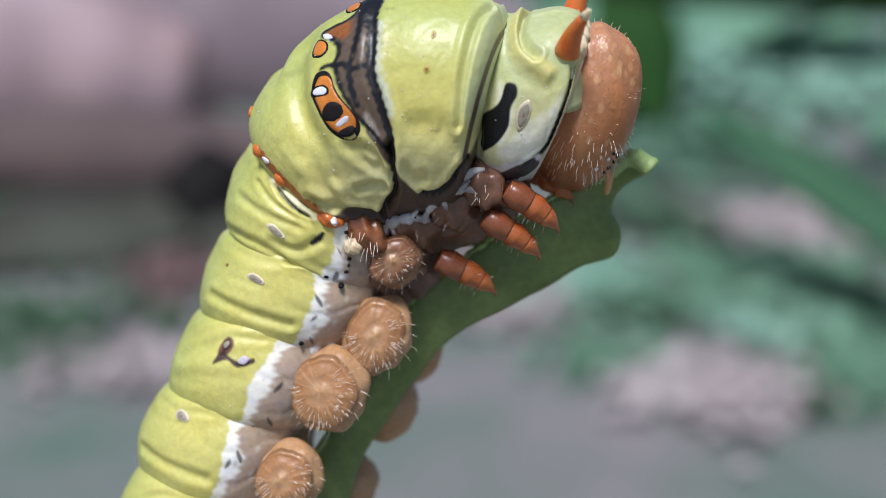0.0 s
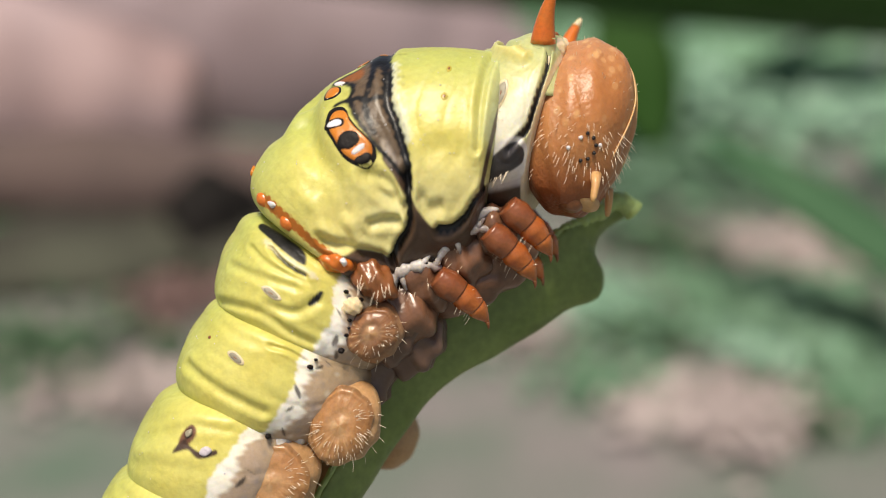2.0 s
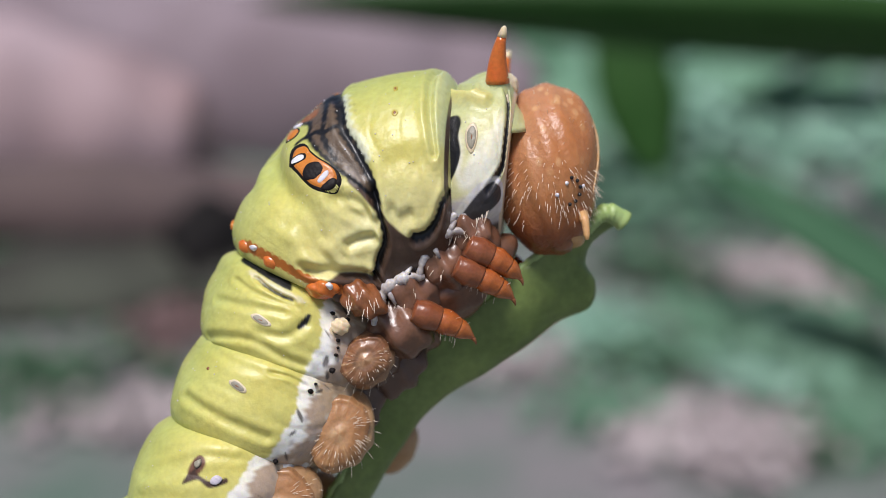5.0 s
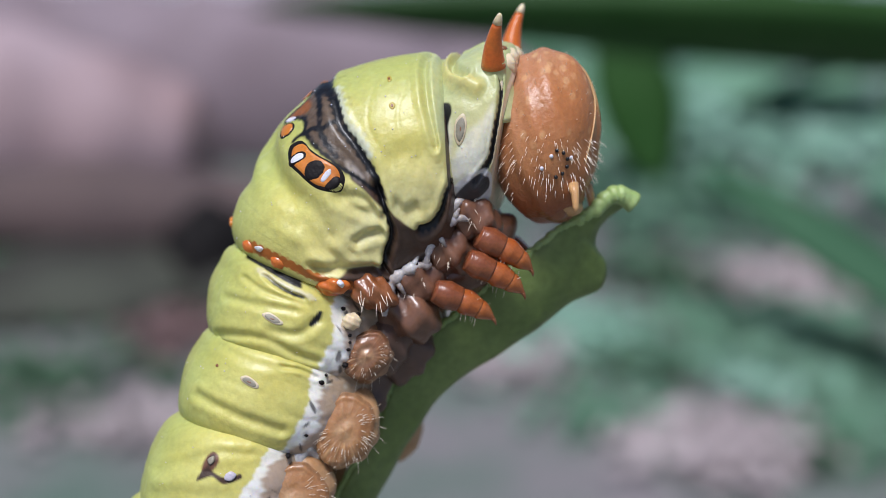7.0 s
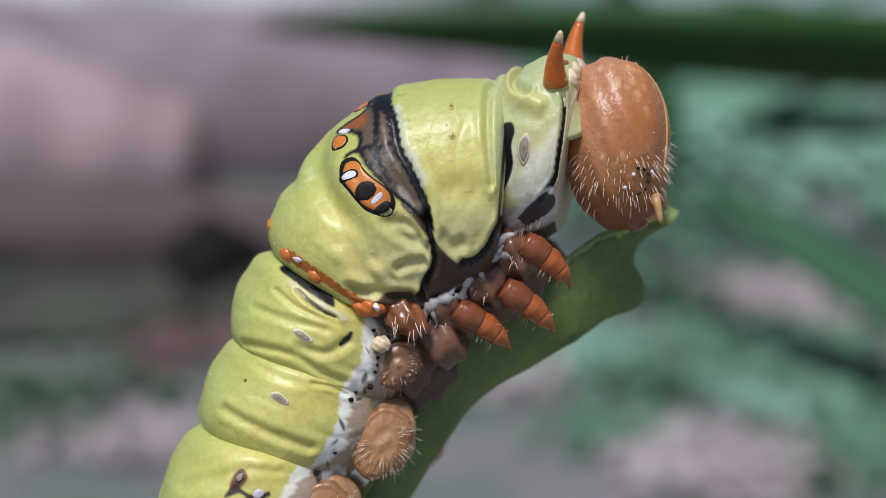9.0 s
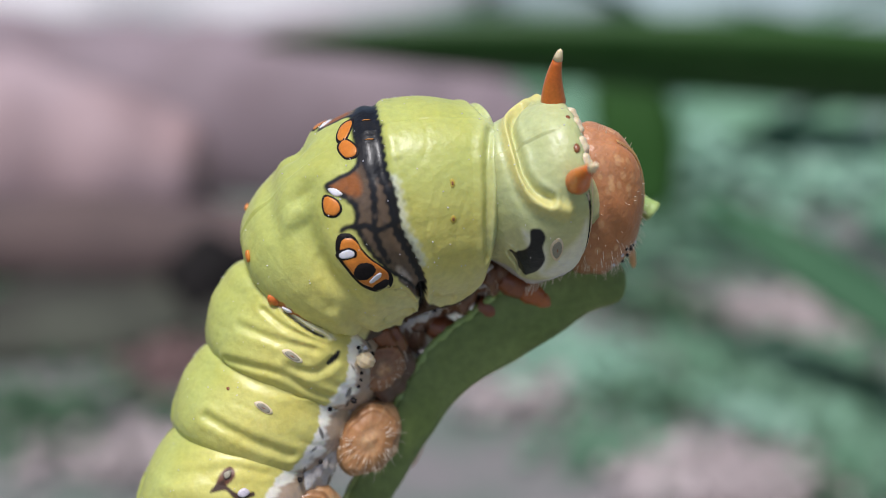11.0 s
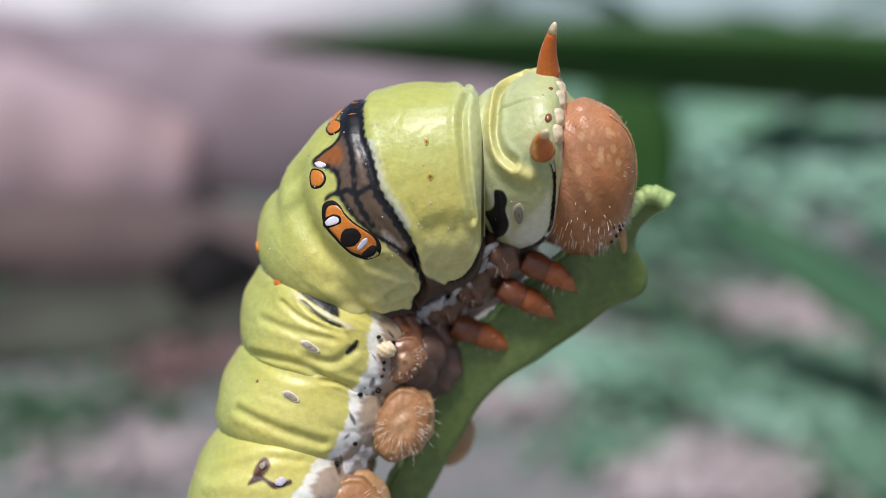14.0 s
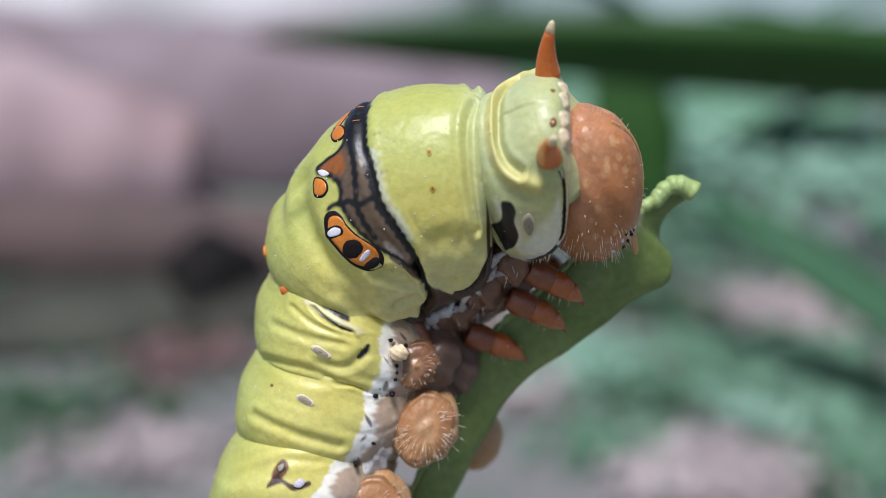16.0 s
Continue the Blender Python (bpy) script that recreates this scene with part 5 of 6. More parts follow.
def dead_leaf(x, y, size, turn):
    verts = []
    for i in range(14):
        a = i / 13
        w = size * 0.55 * math.sin(math.pi * (0.05 + 0.9 * a))
        for j, q in enumerate((-1, -0.5, 0, 0.5, 1, 0.5, 0, -0.5)):
            verts.append((size * (a - 0.5), q * w * 0.5, 0.004 + 0.12 * size * q * q * math.sin(3 * a) + 0.05 * size * a + (0.0005 if j > 4 else 0)))
    ob = tagged(new("dead_leaf", mesh_of("dead_leaf", verts, grid_faces(14, 8) + [tuple(range(8))[::-1], tuple(range(13 * 8, 14 * 8))], LITTER)), "dry curled pinkish-brown leaf on the soil", "leaf", "dead leaves")
    ob.matrix_basis = pose(x, y, 0, 0, 0, turn)


for spec in ((-0.205, 0.525, 0.04, 60), (0.02, 0.46, 0.035, 15)):
    dead_leaf(*spec)

def at(t, tilt, x, y, z, a, b, c, mid):
    """World pose of a piece that is turned by the vector a, b, c (degrees) about its middle and moved by x, y, z units, as the tilted eye sees it."""
    v = Vector((a, b, c))
    turn = Matrix.Rotation(radians(v.length), 4, v.normalized()) if v.length > 1e-6 else Matrix()
    return eye(tilt) @ pose(0, EYE_DIST * U, 0) @ Matrix.Translation([U * (m + d) for m, d in zip(mid, (x, y, z))]) @ turn


# how far the legs point down, in degrees, at the times of the rows below
LEANS = [36, 64, 68, 58, 48, 30, 30, 34, 36, 34, 29, 29, 32, 40, 29, 28, 42, 40, 30, 30, 30, 30, 30, 30, 30, 30, 30, 30, 30]

# how far the near legs are drawn in under the chest, in units, at the same times
TUCKS = [24, 6, 0, 0, 0, 0, 0, 0, 0, 0, 0, 0, 0, 0, 0, 0, 4, 8, 10, 10, 10, 10, 10, 10, 10, 10, 8, 10, 10]

# how far each pair of legs is shifted forward and up from its hip so its tips fit the camera's view: seconds, units,
# front pair first
REACH = [
    [(0, 23, 27), (0.5, 20, 77), (1, -5, 73), (1.5, -10, 71), (2, -8, 59), (2.5, 16, 21), (3, 0, 12), (3.5, -22, 3), (7, -6, -16), (8, 3, 0), (9, -5, 40), (13, 18, 16), (14, 27, 19), (15, 18, 14)],
    [(0, 27, 24), (0.5, -10, 28), (1, -5, 58), (1.5, -13, 58), (2, -2, 67), (2.5, 20, 30), (3, 14, 19), (3.5, -10, 26), (7, 0, -1), (8, 12, 4), (9, -2, 13), (13, 10, 22), (14, 14, 18), (15, 12, 10)],
    [(0, 35, -4), (0.5, 11, 22), (1, 3, -4), (1.5, -6, 34), (2, 2, 47), (2.5, 14, 15), (3, 2, -2), (3.5, -16, 4), (7, 10, 19), (8, 21, 0), (9, -12, 39), (13, 0, 20), (14, 2, 8), (15, 8, 2)],
]

# how far the feet are shifted along the belly to fit the camera's view: seconds, then units forward and up
FOOT_SHIFTS = {
    "a2": [(0, 41, -18), (0.5, 17, 5), (1, 21, -9), (1.5, 25, 30), (2, 19, 25), (2.5, 25, 15), (3, 19, 22), (3.5, 10, 23), (4, 12, 27), (6.3, 17, 4), (7, 2, 5), (8, -4, 8), (9, 3, 21), (11.3, 16, 34), (12.5, 10, 35), (15, -3, 8)],
    "a3": [(0, 25, -51), (0.5, 9, -38), (1, -50, -37), (1.5, 13, -60), (2, 16, -38), (2.5, 20, -50), (3, 11, -40), (3.5, 4, -29), (4, 2, -14), (6.3, 11, -18), (7, -2, -21), (8, 21, -22), (9, 17, -14), (11.3, 20, 20), (12.5, 8, 28), (15, 25, -5)],
    "a4": [(0, 80, -21), (0.5, 59, -19), (1, 30, 7), (1.5, 4, -30), (2, 32, -2)],
}

# seconds; then for each piece its shift in units and its turn in degrees
MOVES = {
    "thorax": [
        (0.0, 67.6, -68.6, 142.0, 23.7, 17.0, -11.2),
        (0.5, 137.7, -58.4, 131.9, 2.7, 23.3, -8.9),
        (1.0, 104.4, -79.6, 107.8, 1.5, 22.9, -10.2),
        (1.5, 90.8, -94.9, 57.4, -2.7, 18.6, -13.2),
        (2.0, 76.5, -79.9, 35.0, 0.9, 14.9, -7.9),
        (2.5, 20.9, -27.7, 28.6, -4.2, 9.0, -11.6),
        (3.0, 39.8, 14.2, 20.9, -6.8, 8.2, -15.9),
        (3.5, 37.4, 5.7, -5.0, -3.4, 4.6, -11.8),
        (4.0, 24.1, -6.1, -13.7, 0.0, 1.6, -11.0),
        (4.2, 29.1, -22.3, -27.8, -2.4, 3.7, -11.9),
        (6.3, 2.5, 40.8, -7.6, -3.4, 2.6, -9.5),
        (6.5, 18.0, 9.6, -13.8, -3.9, 2.4, -6.8),
        (7.0, 12.3, 0.8, 3.8, 2.1, -0.2, -5.8),
        (7.5, 42.3, -32.6, -2.6, 0.1, 3.4, -5.6),
        (8.0, 29.9, 0.8, -10.1, -6.1, 3.9, -0.9),
        (8.5, 25.8, 12.5, 0.7, -2.7, 4.9, -2.6),
        (9.0, 89.6, -27.1, -23.6, 5.9, 7.6, -3.1),
        (9.2, 108.2, -46.6, -37.9, 26.8, 10.4, 10.6),
        (11.3, 56.6, -70, -45, 42.2, 11.4, 14.1),
        (11.5, 102.3, -85.8, -49.6, 42.2, 11.4, 14.1),
        (12.0, 81.2, -76.6, -60.1, 36.4, 8.5, 11.3),
        (12.5, 102.7, -47.0, -72.9, 21.2, 4.2, -0.8),
        (13.0, 76.2, -27.0, -45.0, 20.8, 2.6, -5.9),
        (13.5, 71.7, -26.8, -25.7, 24.7, 3.6, -4.7),
        (14.0, 55.9, -9.3, -32.0, 29.1, 3.0, 0.1),
        (14.5, 49.7, -0.8, -20.8, 33.8, 2.2, -4.6),
        (15.0, 80.0, -25.6, 6.8, 34.7, 2.7, 2.3),
        (15.5, 86.7, -13.0, 11.6, 30.3, 0.6, -3.8),
        (16.0, 73.5, -51.7, -40.9, 33.2, 2.3, -4.1),
    ],
    "t1": [
        (0.0, 79.5, -75.5, 79.1, 33.4, 16.8, -4.5),
        (0.5, 152.2, -73.4, 69.7, -4.8, 18.5, -17.8),
        (1.0, 114.9, -98.0, 55.7, -8.9, 16.1, -23.9),
        (1.5, 79.8, -107.4, 32.6, -12.1, 13.1, -17.3),
        (2.0, 65.1, -74.1, 25.3, -1.2, 11.5, -17.2),
        (2.5, -2.7, -21.0, 4.8, 6.0, 2.2, -23.9),
        (3.0, 41.9, -4.2, -0.4, 1.4, -3.4, -38.1),
        (3.5, 31.9, -5.5, 13.9, 12.7, 4.2, -27.1),
        (4.0, 12.9, -16.1, 14.7, 16.1, 7.3, -20.0),
        (4.2, 16.4, -24.2, -41.9, -4.0, 3.1, -2.2),
        (6.3, -31.6, -3.3, -29.6, 8.0, 1.9, -14.4),
        (6.5, 5.7, -3.3, -2.8, 8.0, 1.9, -14.4),
        (7.0, -2.4, -9.0, 18.6, 16.3, 5.7, -12.6),
        (7.5, 10.1, -37.5, 6.6, 8.1, 8.7, -8.6),
        (8.0, 4.2, -8.4, -13.6, 3.3, 4.7, -10.6),
        (8.5, -3.3, 19.0, -15.9, 6.0, 3.4, -10.2),
        (9.0, 108.2, -28.0, -7.9, 19.2, 3.6, -15.3),
        (9.2, 184.8, -7.9, -21.4, 36.5, -2.2, -4.1),
        (11.3, 100.4, -90.0, -83.1, 59.1, -3.0, 13.0),
        (11.5, 175.1, -105.1, -64.4, 59.1, -3.0, 13.0),
        (12.0, 123.4, -79.6, -66.8, 57.5, 1.3, 19.1),
        (12.5, 136.8, -48.8, -52.2, 46.5, -2.3, 3.6),
        (13.0, 97.7, -21.4, -19.9, 46.8, 0.1, -3.9),
        (13.5, 97.3, -29.7, -13.2, 52.0, 2.6, -10.5),
        (14.0, 82.6, -30.9, -27.4, 56.9, -1.2, -8.0),
        (14.5, 55.2, -59.7, -49.1, 57.0, -6.4, -13.0),
        (15.0, 102.7, -82.9, -5.3, 53.6, -8.3, -1.2),
        (15.5, 96.5, -76.3, 6.5, 50.2, -1.2, -1.2),
        (16.0, 82.7, -124.7, -45.3, 58.0, -4.6, -4.9),
    ],
    "head": [
        (0.0, 54.5, -68.1, 51.9, 34.4, 13.3, 10.3),
        (0.5, 124.8, -119.2, 50.4, -10.8, 33.4, -21.9),
        (1.0, 87.1, -159.3, 40.2, -14.2, 35.2, -30.7),
        (1.5, 50.5, -141.5, 34.4, -16.0, 27.4, -18.2),
        (2.0, 43.7, -109.3, 12.3, -7.0, 17.0, -20.2),
        (2.5, -3.5, -84.2, -12.6, -13.5, -14.5, -40.7),
        (3.0, -6.2, -77.1, -0.3, -9.7, -10.2, -35.6),
        (3.5, 8.6, -73.7, -18.1, -3.7, 12.7, -35.6),
        (4.0, -9.3, -54.3, -28.8, -2.2, 17.9, -21.7),
        (4.2, 16.8, -26.8, -49.0, -4.1, 3.1, -1.2),
        (6.3, -30.4, -40, -51, -3.1, 7.2, -23.6),
        (6.5, -3.0, -47.6, -7.2, -3.1, 7.2, -23.6),
        (7.0, -4.5, -50.8, 3.2, 2.6, 5.0, -20.0),
        (7.5, -0.6, -74.2, -29.6, -17.5, 16.1, -18.7),
        (8.0, -5.0, -50.4, -29.8, -20.6, 9.4, -25.5),
        (8.5, -10.0, -13.3, -21.9, -12.0, 7.2, -19.3),
        (9.0, 114.2, -67.7, -12.8, 12.2, -1.2, -15.3),
        (9.2, 196.2, -30.0, -23.5, 33.0, -4.0, -2.0),
        (11.3, 71.7, -56.7, -106.2, 50.6, -2.5, 8.5),
        (11.5, 146.4, -71.8, -87.5, 50.6, -2.5, 8.5),
        (12.0, 118.9, -51.1, -90.4, 49.8, -4.8, 10.7),
        (12.5, 131.3, -52.0, -86.0, 44.6, -3.8, 6.0),
        (13.0, 72.8, -47.8, -67.9, 50.0, 0.1, 4.5),
        (13.5, 58.8, -53.9, -63.5, 49.1, -1.1, 4.6),
        (14.0, 57.8, -53.2, -67.6, 46.4, -0.5, 1.7),
        (14.5, 50.9, -88.6, -71.6, 50.3, -13.0, -0.8),
        (15.0, 94.5, -84.0, -10.7, 37.7, -11.2, 12.2),
        (15.5, 97.9, -80.6, -18.4, 51.3, -0.3, 2.8),
        (16.0, 57.8, -117.6, -82.2, 49.9, -5.8, 5.6),
    ],
    "a1": [
        (0.0, 24.5, 25.5, 174.8, 15.2, 13.2, -8.0),
        (0.5, 68.6, -43.0, 159.2, 4.9, 14.9, -9.5),
        (1.0, 23.4, -67.1, 124.8, 5.8, 15.6, -9.2),
        (1.5, 16.9, -91.7, 70.6, 0.1, 15.0, -10.1),
        (2.0, 24.8, -67.1, 39.5, 0.1, 9.6, -6.8),
        (2.5, -12.6, -19.0, 31.7, -2.0, 6.3, -7.9),
        (3.0, -1.8, 7.4, 22.6, -6.6, 6.0, -9.0),
        (3.5, 4.3, 4.5, -7.0, -5.6, 6.3, -6.0),
        (4.0, 3.0, 3.8, -19.0, -4.7, 5.1, -5.4),
        (4.2, 0.9, -18.0, -27.2, -5.4, 5.0, -4.6),
        (6.3, -25.2, 34.2, -6.2, -3.7, 3.8, -0.0),
        (6.5, -4.3, 8.3, -8.0, -2.3, 3.5, 0.2),
        (7.0, -4.2, 13.6, -0.4, -0.2, 2.8, 1.1),
        (7.5, 17.3, -24.9, -3.2, 0.3, 3.9, 0.1),
        (8.0, 22.3, -9.0, -2.2, -1.6, 3.6, -2.0),
        (8.5, 1.9, 4.3, 1.7, -1.0, 2.7, 2.7),
        (9.0, 40.4, -4.6, -24.2, 1.7, 8.0, 3.7),
        (9.2, 42.2, 19, -38, 9.2, 9.4, 9.8),
        (11.3, -8.0, 28.3, -32.0, 9.0, 9.7, 15.5),
        (11.5, 31.3, -11.7, -40.4, 10.4, 10.5, 15.5),
        (12.0, 27.9, -4.0, -61.3, 9.0, 9.5, 11.5),
        (12.5, 63.4, 15.0, -74.5, 5.4, 9.3, 2.8),
        (13.0, 48.1, 31.1, -48.0, 5.5, 7.7, 1.3),
        (13.5, 53.0, 38.9, -22.7, 6.4, 7.0, 1.1),
        (14.0, 48.0, 49.0, -29.8, 7.4, 5.3, 3.3),
        (14.5, 42.5, 62.0, -16.7, 8.3, 3.6, 5.0),
        (15.0, 70.6, 37.7, 12.8, 9.4, 5.4, 7.4),
        (15.5, 81.7, 44.3, 11.9, 8.0, 5.1, 3.0),
        (16.0, 77.8, 25.9, -29.8, 9.8, 3.6, -0.2),
    ],
    "a2": [
        (0.0, 23.0, 48.7, 179.9, 3.2, -2.5, -6.3),
        (0.5, 59.2, -26.9, 167.7, 2.5, 2.6, -7.9),
        (1.0, 0.8, -47.3, 137.1, 3.6, 8.0, -9.1),
        (1.5, -12.2, -79.7, 80.7, 3.1, 11.8, -9.1),
        (2.0, 8.8, -63.2, 42.5, -0.3, 6.4, -8.1),
        (2.5, -17.5, -21.7, 32.7, -1.7, 3.2, -8.0),
        (3.0, -9.6, -1.4, 24.9, -2.9, 4.7, -8.2),
        (3.5, -4.5, -4.8, -5.8, -3.5, 4.9, -6.1),
        (4.0, -5.5, -4.5, -18.7, -3.2, 4.5, -4.8),
        (4.2, -6.1, -26.0, -23.9, -3.4, 4.9, -4.3),
        (6.3, -27.0, 21.8, -4.7, -2.6, 0.9, 2.9),
        (6.5, -7.9, -0.2, -6.4, -2.1, 1.1, 2.5),
        (7.0, -5.9, 8.4, -0.9, -0.8, 0.8, 2.9),
        (7.5, 14.5, -26.2, -1.7, 0.2, 2.3, 2.5),
        (8.0, 22.7, -14.7, -0.1, -0.4, 0.9, 1.7),
        (8.5, 6.6, -3.0, 4.7, -0.2, 0.7, 4.8),
        (9.0, 34.8, -7.2, -22.3, 0.6, 2.6, 6.8),
        (9.2, 26.8, 24.2, -38.3, 4.1, 2.8, 6.6),
        (11.3, -22.9, 38.5, -26.9, 3.7, 6.1, 17.0),
        (11.5, 11.9, 2.5, -34.1, 3.9, 7.5, 15.2),
        (12.0, 14.5, 6.6, -57.5, 3.1, 4.7, 11.5),
        (12.5, 52.4, 20.9, -71.5, 1.8, 5.7, 4.6),
        (13.0, 49.6, 34.4, -47.0, -0.1, 0.4, 3.1),
        (13.5, 56.1, 42.6, -21.8, 0.3, -0.5, 2.0),
        (14.0, 51.1, 53.6, -28.0, -0.1, -0.6, 5.0),
        (14.5, 49.6, 68.0, -15.8, 0.2, -1.8, 6.4),
        (15.0, 73.4, 48.3, 15.0, 1.5, 0.0, 7.3),
        (15.5, 85.8, 52.6, 13.6, 1.4, -0.1, 3.6),
        (16.0, 87.3, 36.0, -28.1, 0.9, -2.7, 1.6),
    ],
    "a3": [
        (0.0, 24.8, 58.1, 178.9, -0.3, -7.4, -4.7),
        (0.5, 54.8, -13.3, 168.4, 0.2, -6.6, -6.7),
        (1.0, -8.0, -28.3, 143.1, 1.3, -5.0, -8.4),
        (1.5, -38.7, -64.8, 88.8, -1.1, -2.8, -9.6),
        (2.0, -15.1, -59.1, 41.7, -1.8, -4.1, -5.2),
        (2.5, -39.8, -23.8, 30.5, -2.7, -6.7, -2.9),
        (3.0, -33.5, -5.7, 24.1, -3.0, -6.1, -2.1),
        (3.5, -26.0, -11.4, -6.7, -3.4, -5.6, -0.4),
        (4.0, -24.2, -11.9, -19.6, -3.6, -6.1, 1.3),
        (4.2, -24.6, -33.7, -23.4, -4.0, -6.2, 2.1),
        (6.3, -33.6, 10.7, -9.6, 0.2, -7.1, 4.0),
        (6.5, -15.1, -9.5, -10.7, 0.2, -6.8, 3.6),
        (7.0, -12.1, 0.0, -5.4, 0.3, -7.7, 4.6),
        (7.5, 6.1, -33.0, -5.7, 0.4, -6.0, 4.6),
        (8.0, 10.7, -23.9, -6.4, 1.2, -8.0, 6.7),
        (8.5, -1.2, -12.9, -0.9, 1.5, -7.6, 8.5),
        (9.0, 25.4, -16.6, -27.2, 1.7, -6.2, 8.8),
        (9.2, 10.5, 23.7, -41.9, 6.5, -4.3, 6),
        (11.3, -21.3, 36.6, -28.5, 0.4, 2.7, 13.0),
        (11.5, 8.6, 7.2, -30.3, 1.2, 3.7, 10.4),
        (12.0, 18.1, 8.7, -55.5, 2.0, 2.6, 6.2),
        (12.5, 56.1, 20.4, -66.7, 2.4, 4.9, -0.4),
        (13.0, 53.4, 24.1, -51.8, -3.4, -4.8, 2.4),
        (13.5, 65.2, 32.4, -30.2, -3.4, -7.3, 3.3),
        (14.0, 62.6, 42.3, -34.8, -4.2, -6.3, 5.4),
        (14.5, 64.2, 56.4, -23.0, -4.2, -7.2, 6.7),
        (15.0, 84.4, 41.0, 9.5, -3.3, -5.8, 7.4),
        (15.5, 94.5, 45.5, 6.8, -3.1, -6.6, 5.0),
        (16.0, 102.3, 28.0, -35.6, -4.6, -8.1, 3.3),
    ],
    "a4": [
        (0.0, 25.8, 69.6, 181.4, -2.8, -7.2, -13.7),
        (0.5, 55.0, 2.1, 171.5, -1.9, -7.3, -15.0),
        (1.0, -7.2, -12.0, 148.7, -2.5, -6.1, -14.7),
        (1.5, -41.9, -49.9, 94.1, -2.0, -6.5, -14.7),
        (2.0, -23.3, -53.3, 46.4, -1.2, -4.6, -4.9),
        (2.5, -43.5, -23.5, 32.5, -2.4, -6.9, -2.8),
        (3.0, -39.5, -7.1, 27.4, -2.8, -6.4, -2.0),
        (3.5, -32.2, -15.1, -3.3, -3.1, -6.0, -0.4),
        (4.0, -30.8, -17.2, -15.9, -3.3, -6.5, 1.2),
        (4.2, -30.8, -40.4, -19.8, -3.4, -6.6, 1.8),
        (6.3, -34.3, 0.6, -8.9, 0.4, -7.2, 3.5),
        (6.5, -15.3, -18.9, -10.2, 0.5, -6.9, 3.0),
        (7.0, -11.2, -10.2, -5.5, 0.5, -7.7, 3.9),
        (7.5, 5.0, -43.3, -4.6, 0.9, -6.1, 3.7),
        (8.0, 13.1, -34.2, -7.2, 1.6, -8.0, 5.7),
        (8.5, 0.4, -25.0, -1.1, 1.8, -7.5, 7.4),
        (9.0, 25.6, -28.6, -26.7, 2.1, -6.3, 7.7),
        (9.2, 5.6, 20.4, -39.1, 6.2, -4.7, 5.4),
        (11.3, -25.9, 30.0, -25.8, 0.0, 2.4, 12.3),
        (11.5, 1.2, 9.1, -26.1, 0.9, 3.2, 9.9),
        (12.0, 12.9, 8.3, -52.6, 1.8, 2.3, 5.6),
        (12.5, 45.7, 17.2, -60.7, 2.2, 4.2, -0.8),
        (13.0, 62.6, 9.6, -55.5, -3.3, -4.3, 1.7),
        (13.5, 77.7, 19.3, -35.4, -3.5, -6.6, 2.6),
        (14.0, 74.3, 27.0, -39.5, -4.2, -5.7, 4.9),
        (14.5, 77.0, 41.3, -28.1, -4.4, -6.5, 6.3),
        (15.0, 93.2, 29.3, 5.7, -3.5, -5.3, 7.1),
        (15.5, 104.7, 35.0, 2.3, -3.3, -6.0, 4.7),
        (16.0, 116.6, 15.0, -41.5, -4.5, -7.2, 2.9),
    ],
    "leaf": [
        (0.0, 10.3, 18.4, 83.5, 1.5, 4.8, -5.4),
        (0.5, 10.3, -16.4, 42.0, -4.7, 6.1, 9.6),
        (1.0, -44.4, -26.2, 30.4, -3.1, 4.9, 15.1),
        (1.5, -36.5, -51.9, 22.7, -4.4, 4.4, 15.0),
        (2.0, -0.2, -28.7, 6.5, -2.3, 4.0, 12.4),
        (2.5, -22.6, -6.6, 5.7, 1.3, 2.1, 9.2),
        (3.0, -21.8, 3.0, 1.1, 4.7, 1.6, 7.3),
        (3.5, -24.1, -4.3, -28.1, 7.9, 0.5, 6.2),
        (4.0, -15.0, -0.1, -30.3, 7.5, 0.8, 6.4),
        (4.2, -20.8, -16.5, -41.5, 7.0, -0.0, 6.6),
        (6.3, -13.2, 19.1, -7.8, 13.2, 0.5, 4.5),
        (6.5, -3.7, 1.9, -12.9, 12.8, -1.5, 4.8),
        (7.0, 1.0, 10.2, -2.4, 11.3, -1.2, 4.5),
        (7.5, 27.6, -2.9, -17.1, 6.8, 1.4, 6.2),
        (8.0, 35.9, -7.7, -14.7, 7.1, 0.0, 4.4),
        (8.5, 36.7, -1.8, 7.8, 6.1, 0.2, 0.2),
        (9.0, 63.5, 22.5, -18.0, -0.3, 2.2, -0.5),
        (9.2, 65.1, 22.0, -31.4, 4.2, 0.3, -3.2),
        (11.3, 27.0, 18.7, -6.5, 2.3, 1.3, -2.0),
        (11.5, 33.2, 18.7, -10.5, 2.3, 1.3, -2.0),
        (12.0, 42.3, 0.6, -25.5, 4.0, 0.9, -4.0),
        (12.5, 75.9, 7.5, -48.0, 4.3, 2.8, -4.2),
        (13.0, 47.6, 25.9, -43.2, 2.4, -3.5, -4.6),
        (13.5, 69.4, 29.1, -15.0, 2.4, -3.4, -5.2),
        (14.0, 70.8, 30.3, -5.3, 1.3, -1.9, -6.7),
        (14.5, 89.4, 35.8, 15.2, 1.5, -2.4, -9.0),
        (15.0, 106.6, 16.9, 53.2, 0.9, -3.1, -11.0),
        (15.5, 110.5, 20.3, 40.4, 3.0, -3.8, -7.5),
        (16.0, 117.2, 11.2, 6.5, 4.4, -3.4, -3.7),
    ],
}


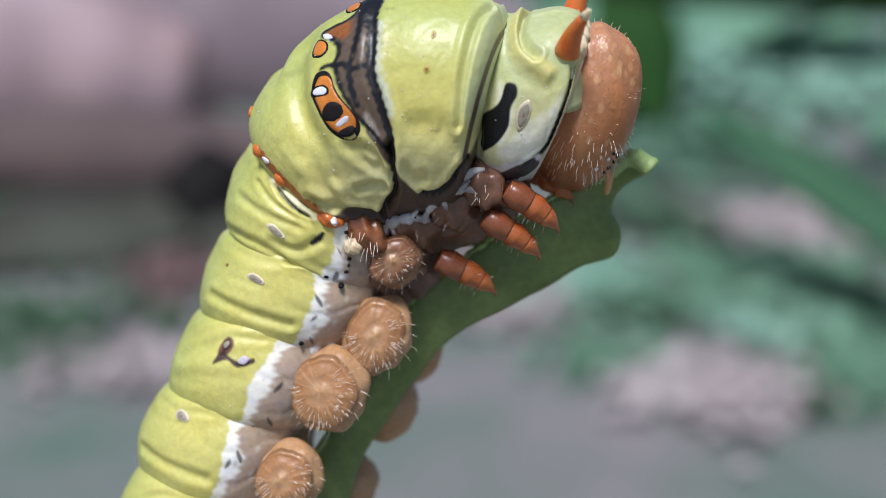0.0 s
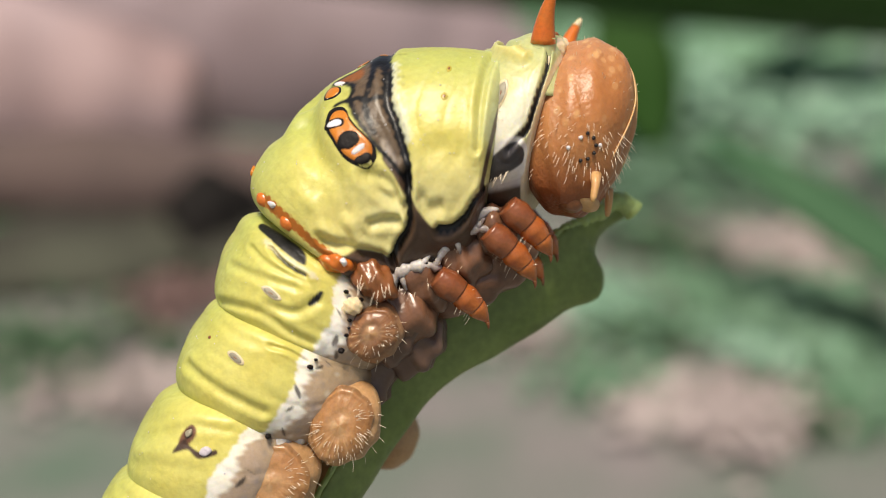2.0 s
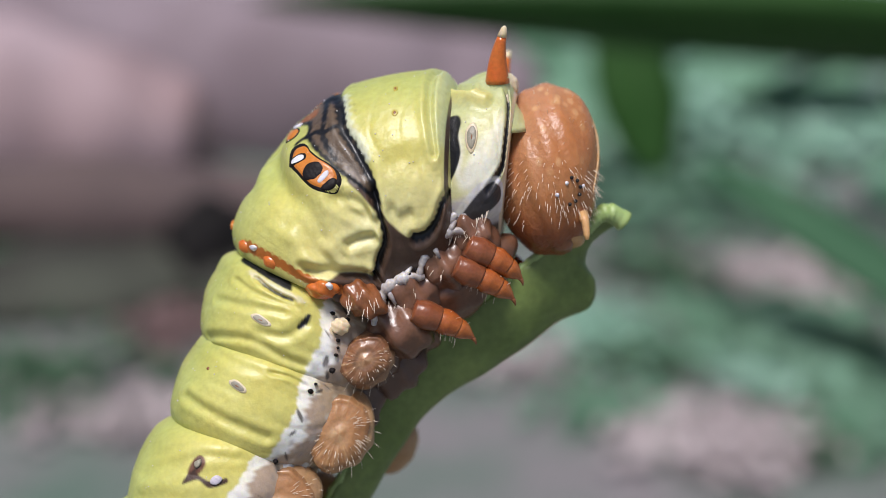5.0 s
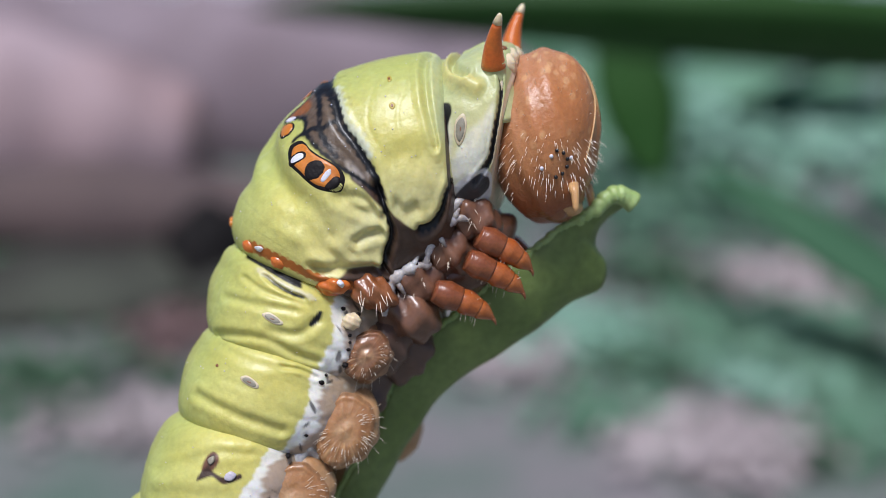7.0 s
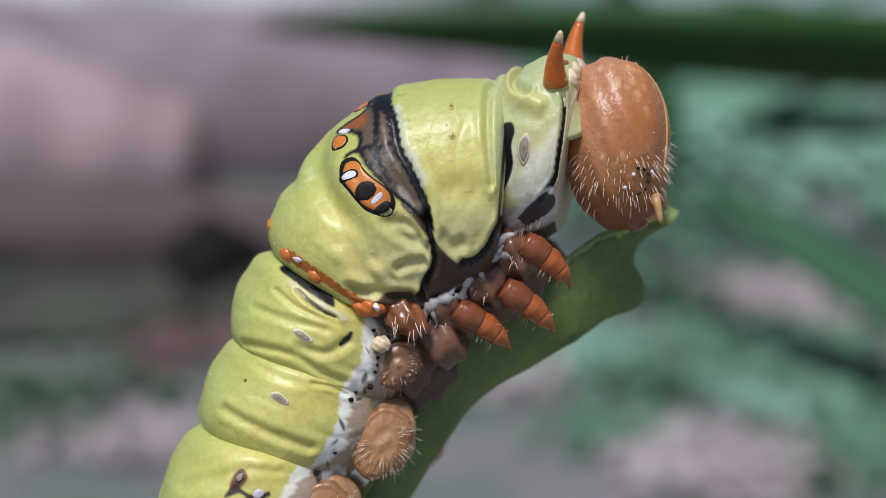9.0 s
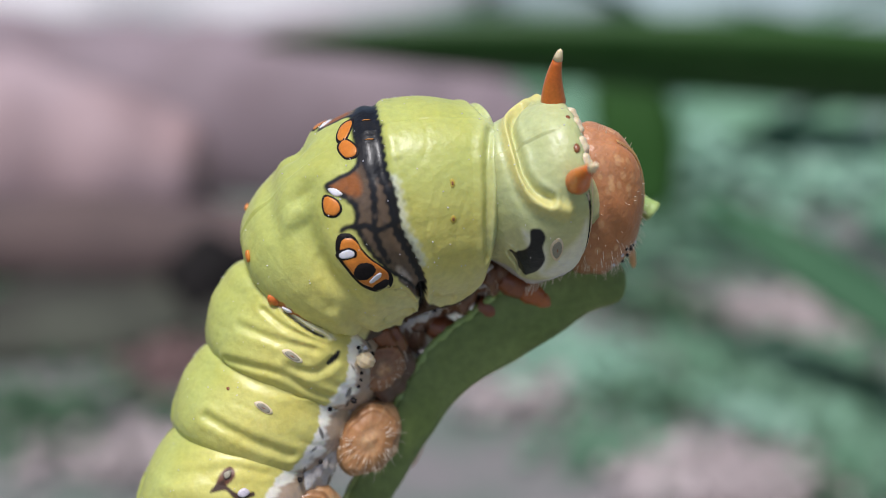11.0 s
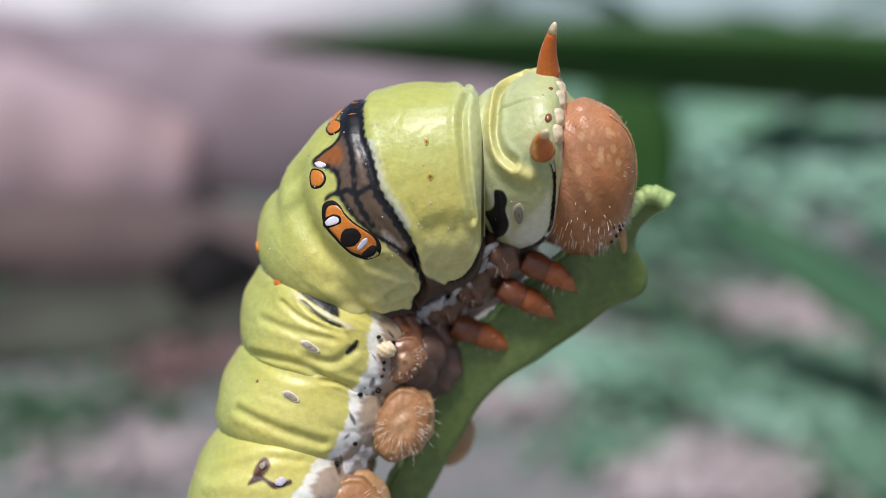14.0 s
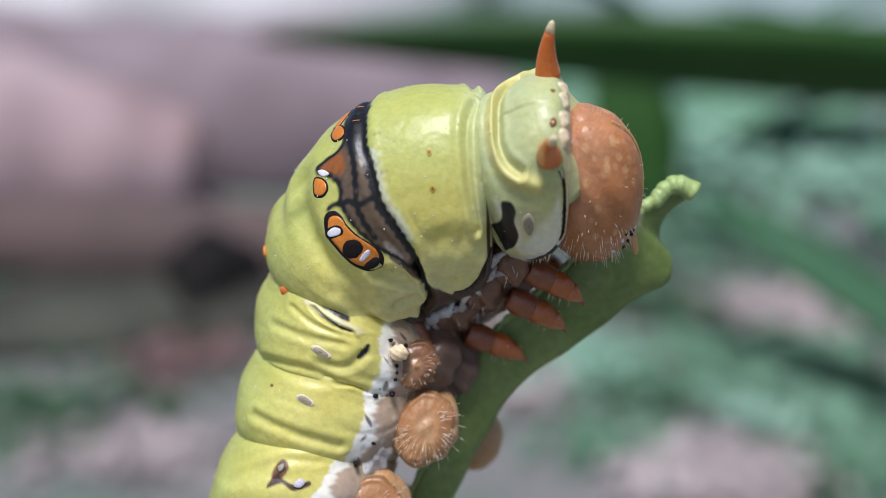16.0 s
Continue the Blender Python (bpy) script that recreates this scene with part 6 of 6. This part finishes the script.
def motions():
    tilts = dict(TILTS)
    root = [(row[0], at(row[0], tilts[row[0]], *row[1:], CENTRE["a3"])) for row in MOVES["a3"]]
    walk(caterpillar, root)
    for piece, ob in PIECES.items():
        rows = MOVES["a4" if piece in ("a5", "a6") else piece]
        walk(ob, [(row[0], base.inverted() @ at(row[0], tilts[row[0]], *row[1:], CENTRE[piece])) for row, (_, base) in zip(rows, root)])
    # the feet go with their body ring and are shifted along it to fit the view
    for ob, piece, rest, far in PROLEGS:
        key = piece if piece in ("a2", "a3") else "a4"
        t, dx, dz = np.array(FOOT_SHIFTS[key], float).T
        dx = dx + far * np.interp(t, (0, 1.5, 3, 4, 8, 13), (-48, -52, -22, 0, 8, 18))   # the far feet are shifted further to fit the camera's view
        rows = MOVES["a4" if piece in ("a5", "a6") else piece]
        walk(ob, [(row[0], base.inverted() @ at(row[0], tilts[row[0]], *row[1:], CENTRE[piece]) @ Matrix.Translation((U * np.interp(row[0], t, dx), 0, U * np.interp(row[0], t, dz))) @ rest) for row, (_, base) in zip(rows, root)])
    # each leg turns about its hip, shifted to fit the view; it hangs when the chest lifts off the leaf and reaches
    # forward when it settles
    for ob, hip, pair in LEGS:
        keys = []
        t, dx, dz = np.array(REACH[pair], float).T
        for row, lean, tuck, (_, base) in zip(MOVES["thorax"], LEANS, TUCKS, root):
            h = Vector([U * (p - c) for p, c in zip(hip, CENTRE["thorax"])]) + U * Vector((np.interp(row[0], t, dx), tuck if hip[1] < 0 else 0, np.interp(row[0], t, dz)))
            a = radians(lean + 0.07 * (hip[0] - 38))
            chest = at(row[0], tilts[row[0]], *row[1:], CENTRE["thorax"])
            turn = at(row[0], 0, *row[1:], CENTRE["thorax"]).to_3x3().inverted() @ at(row[0], 0, 0, 0, 0, 0, 0, 0, CENTRE["thorax"]).to_3x3()
            x = (turn @ Vector((math.cos(a), -0.22 if hip[1] > 0 else 0.22, -math.sin(a)))).normalized()
            y = Vector((0, 1, 0)) - x * x.y
            y.normalize()
            keys.append((row[0], base.inverted() @ chest @ Matrix.Translation(h) @ Matrix((x, y, x.cross(y))).transposed().to_4x4()))
        walk(ob, keys)
    walk(leaf, [(row[0], at(row[0], tilts[row[0]], *row[1:], LEAF_MID)) for row in MOVES["leaf"]])


motions()
